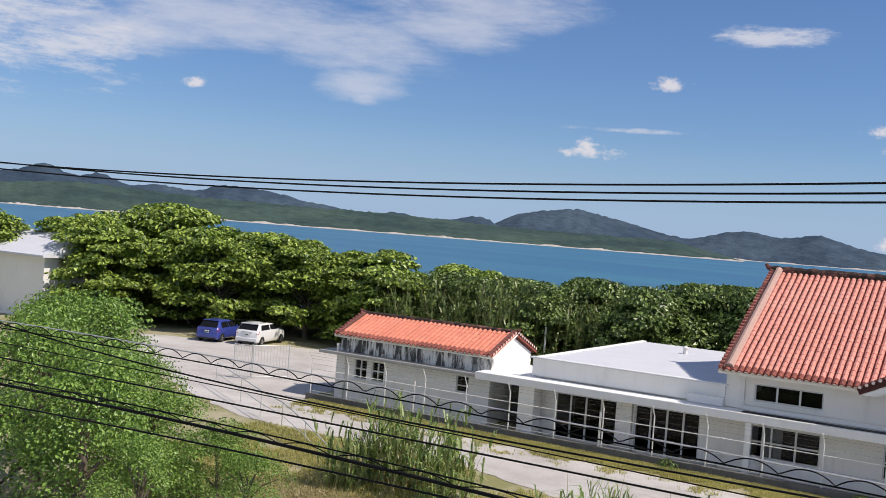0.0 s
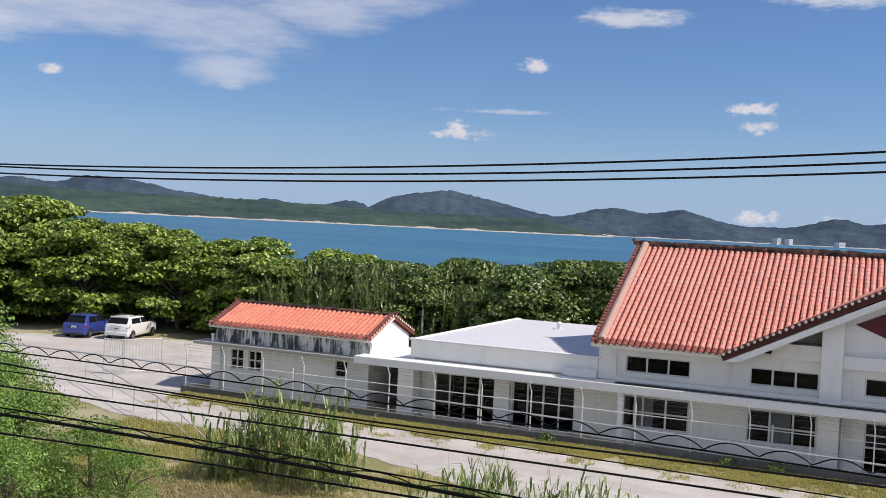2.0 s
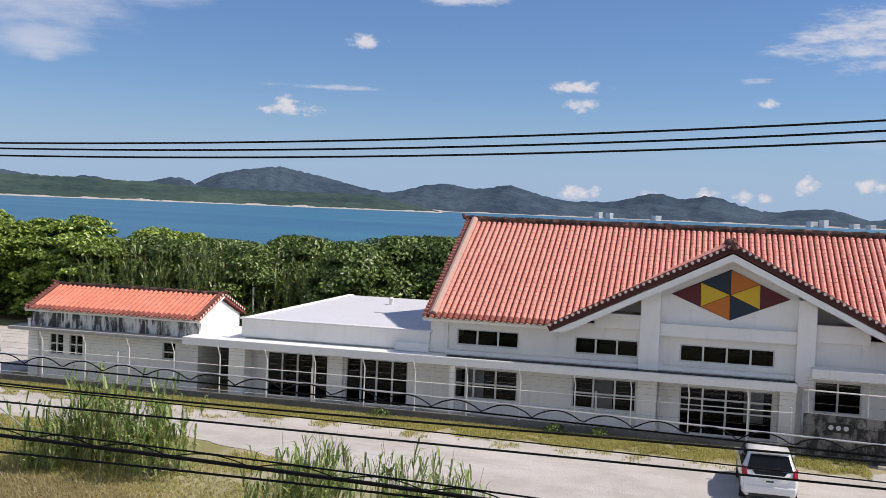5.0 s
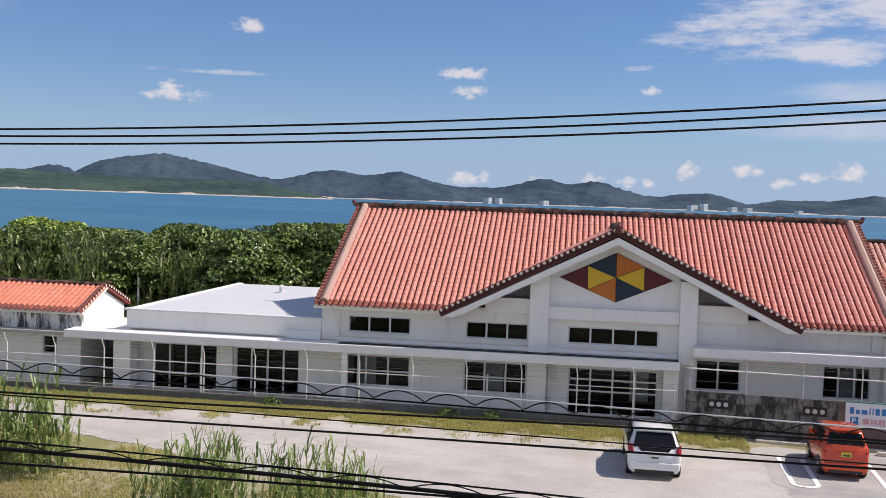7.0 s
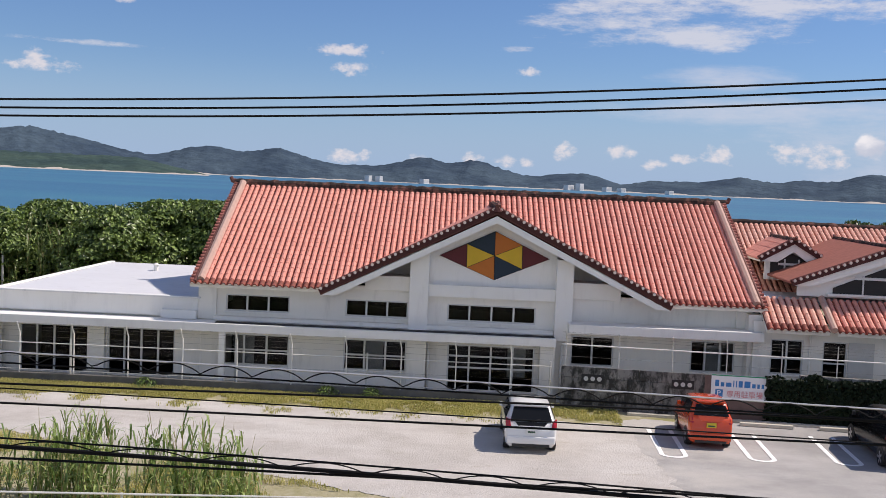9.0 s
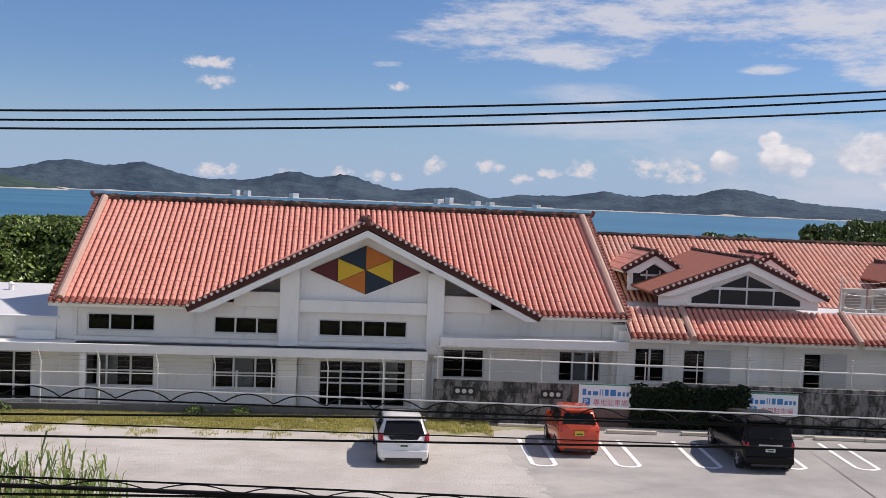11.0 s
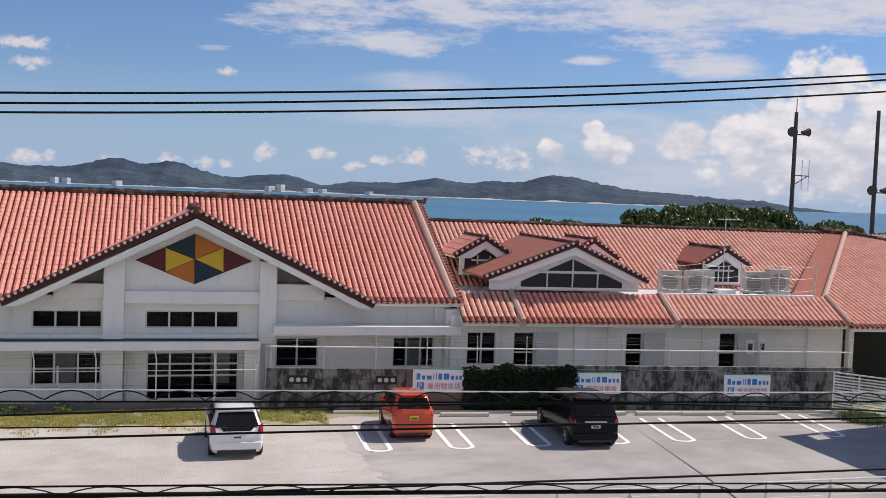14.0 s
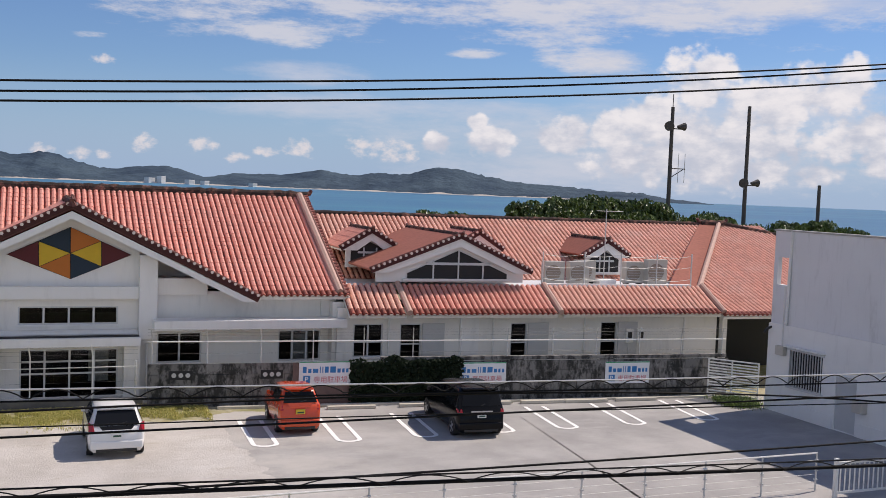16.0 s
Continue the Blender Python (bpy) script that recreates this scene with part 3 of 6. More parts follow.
for a, w, h in ((-5.15, 22, 25), (-4.55, 20, 24), (-2.0, 36, 20), (6.1, 40, 22), (6.7, 26, 30), (8.2, 34, 19), (9.0, 30, 17), (11.6, 28, 14), (28.5, 24, 12)):
    far_block(a, 3270, w * 0.75, h * 0.72, 5)

# ---- building parts shared by all houses ----
def wall_sheet(x0, x1, z0, z1, y0, y1, holes):
    """A wall along x with openings (x0, x1, z0, z1) cut through it, as one closed mesh."""
    xs = sorted({x0, x1, *[min(max(v, x0), x1) for h in holes for v in h[:2]]})
    zs = sorted({z0, z1, *[min(max(v, z0), z1) for h in holes for v in h[2:4]]})
    def solid(i, j):
        if not (0 <= i < len(xs) - 1 and 0 <= j < len(zs) - 1):
            return False
        cx, cz = (xs[i] + xs[i + 1]) / 2, (zs[j] + zs[j + 1]) / 2
        return not any(h[0] < cx < h[1] and h[2] < cz < h[3] for h in holes)
    m, seen = Mesh(), {}
    def at(i, j, k):
        if (i, j, k) not in seen:
            seen[i, j, k] = len(m.v)
            m.v.append((xs[i], (y0, y1)[k], zs[j]))
        return seen[i, j, k]
    for i in range(len(xs) - 1):
        for j in range(len(zs) - 1):
            if not solid(i, j):
                continue
            m.f.append((at(i, j, 0), at(i + 1, j, 0), at(i + 1, j + 1, 0), at(i, j + 1, 0)))
            m.f.append((at(i, j + 1, 1), at(i + 1, j + 1, 1), at(i + 1, j, 1), at(i, j, 1)))
            for (di, dj), (p, q) in (((-1, 0), ((i, j), (i, j + 1))), ((1, 0), ((i + 1, j + 1), (i + 1, j))), ((0, -1), ((i + 1, j), (i, j))), ((0, 1), ((i, j + 1), (i + 1, j + 1)))):
                if not solid(i + di, j + dj):
                    m.f.append((at(*p, 0), at(*q, 0), at(*q, 1), at(*p, 1)))
    return m


def window(parent, x0, x1, z0, z1, y, panes, rail=None, sill=True, name="window", dark=ALU):
    """A sliding window in its opening: frame, mullions, panes, sill; rail: height of a cross bar."""
    t, d = 0.055, 0.09
    fr = Mesh().box(x0, y, z0, x1, y + d, z0 + t).box(x0, y, z1 - t, x1, y + d, z1).box(x0, y, z0 + t, x0 + t, y + d, z1 - t).box(x1 - t, y, z0 + t, x1, y + d, z1 - t)
    w = part(name, fr, dark, parent)
    step = (x1 - x0) / panes
    for i in range(1, panes):
        x = x0 + step * i
        part("mullion", Mesh().box(x - 0.035, y - 0.012, z0 + t, x + 0.035, y + 0.06, z1 - t), dark, w)
    if rail:
        part("crossbar", Mesh().box(x0 + t, y + 0.005, rail - 0.03, x1 - t, y + 0.055, rail + 0.03), dark, w)
    for i in range(panes):
        off = 0.035 if i % 2 else 0.05
        g = part("pane", Mesh().box(x0 + step * i + 0.03, y + off, z0 + t * 0.6, x0 + step * (i + 1) - 0.03, y + off + 0.006, z1 - t * 0.6), GLASS, w)
        g.visible_shadow = False
    if sill:
        part("sill", Mesh().box(x0 - 0.06, y - 0.10, z0 - 0.06, x1 + 0.06, y + 0.02, z0 - 0.004), PLASTER_WHITE, w)
    return w


BARREL = 5


def tile_field(origin, along, up, length, slope, pitch=0.235, tile=0.32, skip=0, seed=1, keep=None):
    """Barrel tiles over a slope: returns the joined barrels and the pan sheet."""
    rng = random.Random(seed)
    o, u, v = Vector(origin), Vector(along).normalized(), Vector(up).normalized()
    n = u.cross(v)
    if n.z < 0:
        n = -n
    cols, rows_ = int(length / pitch), int(slope / tile)
    pitch, tile = length / cols, slope / rows_
    barrels, pans = Mesh(), Mesh()
    r = pitch * 0.385
    for c in range(cols):
        for k in range(rows_):
            a = v * (tile * k)
            if keep and not keep(o + u * (pitch * (c + 0.5)) + a + v * tile * 0.6):
                continue
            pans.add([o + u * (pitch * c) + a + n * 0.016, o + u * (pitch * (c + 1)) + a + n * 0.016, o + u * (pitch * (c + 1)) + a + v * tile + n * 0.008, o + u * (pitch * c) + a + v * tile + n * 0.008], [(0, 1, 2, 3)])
            if k < skip:
                continue
            x, lift = pitch * (c + 0.5) + rng.uniform(-0.006, 0.006), rng.uniform(0, 0.004)
            ring = []
            for e, (rr, hh) in ((0, (r * 1.02, 0.010)), (1, (r * 0.96, 0.0))):
                for q in range(BARREL):
                    t = math.pi * q / (BARREL - 1)
                    ring.append(o + a + v * (tile * (e * 1.06 - 0.03)) + u * (x - math.cos(t) * rr) + n * (0.02 + hh + lift + math.sin(t) * rr * 0.95))
            barrels.add(ring, [(q, q + 1, BARREL + q + 1, BARREL + q) for q in range(BARREL - 1)] + [tuple(range(BARREL))])
    return barrels, pans, (o, u, v, n, pitch, tile, cols, r)


def edge_tile_mesh(r, tile, name, material):
    m = Mesh()
    ring = []
    for y, rr, h in ((-0.05, r * 1.08, 0.03), (tile, r * 0.95, 0.0)):
        for q in range(7):
            t = math.pi * q / 6
            ring.append((-math.cos(t) * rr, y, h + math.sin(t) * rr))
    m.add(ring, [(q, q + 1, 8 + q, 7 + q) for q in range(6)] + [tuple(range(7)), tuple(range(13, 6, -1))])
    return m.data(name, material)


def tiled_slope(parent, origin, along, up, length, slope, thick=0.12, seed=1, barrel=None, pan=None, edge=True, deck=None, keep=None, rim=None):
    """One roof slope under parent: a deck, pans, barrels and a row of eave tiles."""
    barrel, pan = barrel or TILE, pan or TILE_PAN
    b, p, (o, u, v, n, pitch, tile, cols, r) = tile_field(origin, along, up, length, slope, skip=1 if edge else 0, seed=seed, keep=keep)
    d = Mesh()
    q = [o + u * a + v * b - n * 0.012 for a, b in (rim or ((0, 0), (length, 0), (length, slope), (0, slope)))]
    k = len(q)
    d.add(q + [w - n * thick for w in q], [tuple(range(k)), tuple(range(2 * k - 1, k - 1, -1))] + [(i, (i + 1) % k, k + (i + 1) % k, k + i) for i in range(k)])
    roof = part("roof", d, deck or PLASTER, parent)
    tagged(part("barrel_tile", b, barrel, roof), kind="stuff")
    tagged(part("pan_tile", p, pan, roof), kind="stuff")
    if edge:
        me = edge_tile_mesh(r, tile, "eave_tile", TILE_EDGE)
        plug = Mesh().add([(math.cos(t) * r * 0.8, -0.056, math.sin(t) * r * 0.8 + 0.02) for t in (math.pi * k / 6 for k in range(7))], [tuple(range(7))]).data("mortar_plug", MORTAR)
        frame_m = Matrix((u, v, n)).transposed().to_4x4()
        for c in range(cols):
            if keep and not keep(o + u * (pitch * (c + 0.5))):
                continue
            at = Matrix.Translation(o + u * (pitch * (c + 0.5)) + n * 0.02) @ frame_m
            part("eave_tile", me, None, roof, at=at)
            part("mortar_plug", plug, None, roof, at=at)
    return roof


def verge(parent, a, b, out, seed, width=0.26, lengthen=0.0):
    """Tiles laid side by side up a gable's edge, their round ends pointing out."""
    a, b, out = Vector(a), Vector(b), Vector(out).normalized()
    d = (b - a).normalized()
    n = d.cross(out)
    if n.z < 0:
        n = -n
    length = (b - a).length
    cap = Mesh()
    q = [a - out * 0.13, a + out * 0.04, b + out * 0.04, b - out * 0.13]
    cap.add([w + n * 0.02 for w in q] + [w + n * 0.07 for w in q], [(3, 2, 1, 0), (4, 5, 6, 7), (0, 1, 5, 4), (1, 2, 6, 5), (2, 3, 7, 6), (3, 0, 4, 7)])
    base = part("verge", cap, VERGE_BED, parent, "dark maroon verge with round pale-ended tiles")
    me = edge_tile_mesh(0.078, 0.16, "verge_tile", TILE_VERGE)
    plug = Mesh().add([(math.cos(t) * 0.060, -0.056, math.sin(t) * 0.062 + 0.035) for t in (2 * math.pi * k / 8 for k in range(8))], [tuple(range(8))]).data("mortar_plug", MORTAR)
    part("fascia", Mesh().add([w - n * h for h in (-0.03, 0.10) for w in (a - out * 0.02, b - out * 0.02, b + out * 0.045, a + out * 0.045)], [(0, 1, 2, 3), (7, 6, 5, 4), (0, 4, 5, 1), (1, 5, 6, 2), (2, 6, 7, 3), (3, 7, 4, 0)]), VERGE_BED, base)
    k = int(length / 0.235)
    frame_m = Matrix((d, -out, n)).transposed().to_4x4()
    if frame_m.determinant() < 0:
        frame_m = Matrix((-d, -out, n)).transposed().to_4x4()
    for i in range(k):
        at = Matrix.Translation(a + d * (length * (i + 0.5) / k) + out * 0.04 + n * 0.045) @ frame_m
        part("verge_tile", me, None, base, at=at)
        part("mortar_plug", plug, None, base, at=at)
    part("verge_ridge", Mesh().tube([a - out * 0.11 + n * 0.09, b - out * 0.11 + n * 0.09], 0.06, 8), TILE_DARK, base)
    return base


def ridge_cap(parent, a, b, seed, size=0.2, tips=True):
    """A mortared ridge, uneven and blackened, with curled end tiles."""
    a, b = Vector(a), Vector(b)
    rng = random.Random(seed)
    d = (b - a).normalized()
    side = d.cross(Vector((0, 0, 1))).normalized()
    k = max(2, int((b - a).length / 0.25))
    m, prof = Mesh(), ((-1.1, -0.25), (-0.95, 0.5), (-0.55, 0.95), (0, 1.15), (0.55, 0.95), (0.95, 0.5), (1.1, -0.25))
    v = []
    for i in range(k + 1):
        p = a + (b - a) * i / k
        s = size * (1 + rng.uniform(-0.12, 0.12) + (0.12 if i % 2 else 0))
        v += [p + side * x * s + Vector((0, 0, z * s)) for x, z in prof]
    n = len(prof)
    f = [(i * n + j, i * n + j + 1, (i + 1) * n + j + 1, (i + 1) * n + j) for i in range(k) for j in range(n - 1)]
    m.add(v, f + [tuple(range(n)), tuple(range((k + 1) * n - 1, k * n - 1, -1))])
    r = part("ridge", m, RIDGE, parent, "blackened mortar ridge")
    if tips:
        for p, s in ((a, -1), (b, 1)):
            part("ridge_end", Mesh().tube([p - d * s * 0.1 + Vector((0, 0, 0.06)), p + d * s * 0.12 + Vector((0, 0, 0.12)), p + d * s * 0.2 + Vector((0, 0, size * 1.6))], size * 0.8, 8, size * 0.45), TILE_DARK, r)
    return r


# ---- the hall with its front gable ----
EAVE_Y, EAVE_Z, RIDGE_Y, RIDGE_Z = 37.8, 3.78, 45.0, 7.50
HX0, HX1 = -10.05, 11.6
FRONT = 38.5
hall = thing("hall", "cream hall under a large red clay tile roof with front gable", "building", at=pose(0, 0, 0))
UPPER = [(-8.82, -6.37, 2.73, 3.38, 3), (-4.23, -1.84, 2.73, 3.38, 3), (-0.34, 3.03, 2.72, 3.38, 4)]
LOWER = [(-8.95, -6.35, 0.66, 1.86, 3), (-4.26, -1.84, 0.66, 1.86, 3), (-0.27, 3.06, 0.05, 1.84, 4), (4.42, 6.05, 1.24, 2.38, 2), (8.97, 10.65, 1.2, 2.4, 3)]
part("wall", wall_sheet(-9.75, 11.2, 0, 3.92, FRONT, FRONT + 0.2, [h[:4] for h in UPPER + LOWER]), PLASTER, hall)
part("wall", Mesh().box(-9.75, FRONT + 0.2, 0, -9.55, 52, 3.6), PLASTER, hall)
part("wall", Mesh().box(11.0, FRONT + 0.2, 0, 11.2, 52, 3.6), PLASTER, hall)
part("wall", Mesh().box(-9.55, 51.8, 0, 11.0, 52, 3.6), PLASTER, hall)
for x0, x1 in ((-9.75, -9.55), (11.0, 11.2)):
    part("gable_wall", Mesh().prism([(FRONT, 3.62), (45, 7.25), (51.6, 3.62)], "x", x0, x1), PLASTER, hall)
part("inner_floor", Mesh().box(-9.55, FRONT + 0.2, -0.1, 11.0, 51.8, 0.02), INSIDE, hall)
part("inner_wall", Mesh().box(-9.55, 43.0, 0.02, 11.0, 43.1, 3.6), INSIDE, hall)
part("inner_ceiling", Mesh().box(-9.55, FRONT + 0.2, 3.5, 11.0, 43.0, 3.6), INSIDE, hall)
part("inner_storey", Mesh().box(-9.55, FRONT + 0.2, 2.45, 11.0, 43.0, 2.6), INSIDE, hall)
for x0, x1, z0, z1, k in UPPER:
    window(hall, x0, x1, z0, z1, FRONT + 0.05, k)
for i, (x0, x1, z0, z1, k) in enumerate(LOWER):
    window(hall, x0, x1, z0, z1, FRONT + 0.05, k, rail=None if i > 2 else 1.25 if i < 2 else 0.95, sill=i != 2, name="glass_door" if i == 2 else "window")
part("crossbar", Mesh().box(-0.2, FRONT + 0.03, 1.36, 3.0, FRONT + 0.1, 1.42), ALU, hall)
for x in (-8.1, 2.4, -3.1, 9.9):
    part("curtain", Mesh().box(x - 0.35, FRONT + 0.35, 0.6, x + 0.35, FRONT + 0.39, 2.2), CURTAIN, hall)
# corner pier, columns and beams of the front
part("pier", Mesh().box(-9.85, FRONT - 0.12, 2.4, -9.15, FRONT - 0.003, 3.75, 0.015), PLASTER, hall)
part("pier", Mesh().box(10.6, FRONT - 0.10, 2.95, 11.2, FRONT - 0.003, 3.62, 0.015), PLASTER, hall)
for x0, x1, top in ((-1.80, -1.08, 5.32), (3.72, 4.36, 5.28)):
    part("column", Mesh().box(x0, 38.06, 2.2, x1, FRONT - 0.003, top, 0.02), PLASTER_WHITE, hall)
part("column", Mesh().box(-1.80, 38.06, 0.0, -1.08, FRONT - 0.003, 2.05, 0.02), PLASTER, hall)
part("beam", Mesh().box(-1.08, 38.22, 3.66, 3.72, FRONT - 0.003, 4.12, 0.02), PLASTER_WHITE, hall)
part("gable_wall", Mesh().prism([(-1.1, 3.92), (3.75, 3.92), (3.75, 5.55), (1.38, 6.75), (-1.1, 5.55)], "y", FRONT + 0.0, FRONT + 0.18), PLASTER_WHITE, hall)
part("gable_wall", Mesh().prism([(-4.6, 3.92), (7.4, 3.92), (3.75, 5.6), (-1.1, 5.6)], "y", 39.4, 39.55), PLASTER, hall)
for x0, x1 in ((-3.5, -1.80), (4.36, 6.2)):
    part("ledge", Mesh().box(x0, 38.3, 3.80, x1, 39.4, 4.42 if x0 > 0 else 4.36, 0.02), PLASTER, hall)
part("ledge", Mesh().box(-9.2, 38.15, 2.40, 3.7, FRONT - 0.003, 2.56, 0.02), PLASTER, hall)


def triangle_panel(pts, colour):
    cx, cz = sum(p[0] for p in pts) / 3, sum(p[1] for p in pts) / 3
    q = [(cx + (x - cx) * 0.965, cz + (z - cz) * 0.965) for x, z in pts]
    part("panel", Mesh().prism(q, "y", FRONT - 0.05, FRONT - 0.021), PANEL[colour], diamond)


diamond = thing("wall_panel", "diamond of navy, orange, yellow and maroon triangles on the gable", "wall decoration")
L, R, T, B, C = (-0.74, 5.22), (3.46, 5.25), (1.35, 6.22), (1.38, 4.36), (1.36, 5.29)
LT, RT, LB, RB = (0.30, 5.70), (2.40, 5.74), (0.32, 4.80), (2.42, 4.82)
part("backing", Mesh().prism([L, B, R, T], "y", FRONT - 0.02, FRONT - 0.004), DARK, diamond, "thin black outline between the triangles")
for tri, colour in (((L, LT, LB), "red"), ((R, RT, RB), "red"), ((C, LT, T), "blue"), ((C, T, RT), "orange"), ((C, RT, RB), "yellow"), ((C, LB, LT), "yellow"), ((C, B, LB), "orange"), ((C, RB, B), "blue")):
    triangle_panel(tri, colour)

# roof slopes
GX, GZ, GY0 = 1.36, 7.02, 37.55
GL, GR, GB = -5.15, 8.02, 3.70
up_front = Vector((0, RIDGE_Y - EAVE_Y, RIDGE_Z - EAVE_Z))


def gable_height(x):
    return GZ - (GZ - GB) * ((GX - x) / (GX - GL) if x < GX else (x - GX) / (GR - GX))


def clear_of_gable(p):
    return p.z > gable_height(p.x) - 0.12


valley = (GZ - EAVE_Z) / (RIDGE_Z - EAVE_Z) * up_front.length
tiled_slope(hall, (HX0, EAVE_Y, EAVE_Z), (1, 0, 0), up_front, HX1 - HX0, up_front.length, seed=1, keep=clear_of_gable,
            rim=((0, 0), (GL - HX0 + 0.1, 0), (GX - HX0, valley), (GR - HX0 - 0.1, 0), (HX1 - HX0, 0), (HX1 - HX0, up_front.length), (0, up_front.length)))
up_back = Vector((0, -(52.2 - RIDGE_Y), RIDGE_Z - EAVE_Z))
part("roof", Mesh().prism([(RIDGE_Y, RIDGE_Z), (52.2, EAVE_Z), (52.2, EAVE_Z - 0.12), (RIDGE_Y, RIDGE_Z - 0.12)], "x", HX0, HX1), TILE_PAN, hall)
ridge_cap(hall, (HX0, RIDGE_Y, RIDGE_Z + 0.05), (HX1, RIDGE_Y, RIDGE_Z + 0.05), 3, 0.17)
for x, s in ((HX0 + 0.1, -1), (HX1 - 0.1, 1)):
    verge(hall, (x, EAVE_Y, EAVE_Z + 0.03), (x, RIDGE_Y, RIDGE_Z + 0.03), (s, 0, 0), 5)
    x1 = x - s * 0.29
    part("verge_plaster", Mesh().tube([(x1, EAVE_Y + 0.1, EAVE_Z + 0.16), (x1, RIDGE_Y - 0.15, RIDGE_Z + 0.09)], 0.15, 8), VERGE_PLASTER, hall)
# the cross gable over the entrance
for sx, xe in ((-1, GL), (1, GR)):
    upv = Vector((GX - xe, 0, GZ - GB))
    if sx < 0:
        tiled_slope(hall, (xe, 44.6, GB), (0, -1, 0), upv, 44.6 - GY0 - 0.15, upv.length, seed=7, edge=False, deck=TILE_DARK)
    else:
        tiled_slope(hall, (xe, GY0 + 0.15, GB), (0, 1, 0), upv, 44.6 - GY0 - 0.15, upv.length, seed=8, edge=False, deck=TILE_DARK)
    verge(hall, (xe, GY0 + 0.12, GB + 0.03), (GX, GY0 + 0.12, GZ + 0.03), (0, -1, 0), 9)
    # white barge board under the tiles
    part("barge_board", Mesh().prism([(xe + 0.12 * -sx, GB - 0.10), (GX, GZ - 0.20), (GX, GZ - 0.46), (xe + 0.6 * -sx, GB - 0.10)], "y", GY0 + 0.06, GY0 + 0.2), PLASTER_WHITE, hall)
ridge_cap(hall, (GX, GY0 + 0.1, GZ + 0.05), (GX, 44.0, GZ + 0.05), 4, 0.15, tips=False)
part("ridge_end", Mesh().tube([(GX, GY0 - 0.05, GZ + 0.02), (GX, GY0 - 0.12, GZ + 0.2), (GX, GY0 + 0.02, GZ + 0.34)], 0.17, 8, 0.07), TILE_DARK, hall)

# covered walk along the front
walkway = thing("canopy", "long white concrete canopy slab along the front", "canopy")
part("slab", Mesh().box(-20.0, 37.4, 2.06, 3.75, FRONT - 0.13, 2.38, 0.02), PLASTER_WHITE, walkway)
part("slab", Mesh().box(4.2, 37.4, 2.60, 11.4, FRONT - 0.13, 2.95, 0.02), PLASTER_WHITE, walkway, "higher concrete canopy slab")
part("drip", Mesh().box(-9.0, 37.55, 2.385, 3.7, 37.9, 2.41), DARK, walkway, "dark weathered roofing edge")
part("post", Mesh().box(-8.82, 37.5, 0, -8.60, 37.72, 2.05, 0.01), PLASTER_WHITE, walkway)
part("post", Mesh().box(3.2, 37.7, 0, 3.75, 38.3, 2.05, 0.01), PLASTER, walkway)
walk_floor = thing("terrace", "grey concrete terrace floor under the canopy", "floor", kind="structure", mesh=Mesh().box(-19.8, 37.25, -0.1, 11.2, FRONT - 0.004, 0.045), material=CONCRETE)
for x in (-8.35, -1.0, 4.05):
    thing("downpipe", "white plastic rainwater pipe on the wall", "pipe", group="downpipes", mesh=Mesh().tube([(x, 38.38, 0.05), (x, 38.38, 2.0)], 0.05, 8), material=PIPE_WHITE, smooth=True)

# ---- the flat-roofed wing ----
wing = thing("flat_wing", "low white wing with a flat coated roof and glass doors", "building")
WDOORS = [(-16.75, -14.1, 0.06, 1.9, 4), (-13.35, -10.75, 0.06, 1.9, 4)]
part("wall", wall_sheet(-17.75, -9.76, 0, 3.05, 38.52, 38.7, [h[:4] for h in WDOORS]), PLASTER, wing)
part("wall", Mesh().box(-17.75, 38.7, 0, -17.55, 52, 3.05), PLASTER, wing)
part("wall", Mesh().box(-17.55, 51.8, 0, -9.76, 52, 3.05), PLASTER, wing)
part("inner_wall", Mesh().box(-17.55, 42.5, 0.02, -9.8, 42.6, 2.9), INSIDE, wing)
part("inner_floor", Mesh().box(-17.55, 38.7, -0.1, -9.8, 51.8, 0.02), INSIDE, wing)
part("roof", Mesh().box(-17.75, 38.52, 3.055, -9.76, 52, 3.14), FLAT_ROOF, wing)
part("parapet", Mesh().box(-17.85, 38.36, 2.45, -9.86, 38.515, 3.16, 0.01), PLASTER_WHITE, wing)
part("coping", Mesh().box(-17.95, 38.26, 3.165, -9.76, 38.6, 3.23, 0.015), PLASTER_GREY, wing, "grey-stained roof edge")
part("coping", Mesh().box(-17.95, 38.6, 3.145, -17.7, 52, 3.2, 0.015), PLASTER_WHITE, wing)
part("parapet", Mesh().box(-11.2, 38.1, 2.40, -9.86, 38.355, 2.72, 0.01), PLASTER_WHITE, wing)
part("roof_vent", Mesh().tube([(-14.5, 48.4, 3.14), (-14.5, 48.4, 3.42)], 0.11, 10).tube([(-14.5, 48.4, 3.42), (-14.5, 48.4, 3.52)], 0.16, 10, 0.05), PIPE_WHITE, wing)
for x0, x1, z0, z1, k in WDOORS:
    window(wing, x0, x1, z0, z1, 38.57, k, rail=None, sill=False, name="glass_door")
part("pier", Mesh().box(-18.0, 37.55, 0, -17.3, 38.25, 2.05, 0.015), PLASTER, wing)
part("pier", Mesh().box(-14.05, 38.3, 0, -13.4, 38.515, 2.05, 0.015), PLASTER, wing)
for x in (-17.6, -13.7, -10.4):
    part("step", Mesh().box(x - 0.45, 37.9, 0.05, x + 0.45, 38.28, 0.24, 0.015), CONCRETE, wing)

part("pier", Mesh().box(10.95, 37.95, 0, 11.45, FRONT - 0.004, 3.55, 0.01), PLASTER, hall)
# covered passage between the wing and the store house
passage = thing("passage_roof", "white concrete roof slab over a dark passage", "canopy")
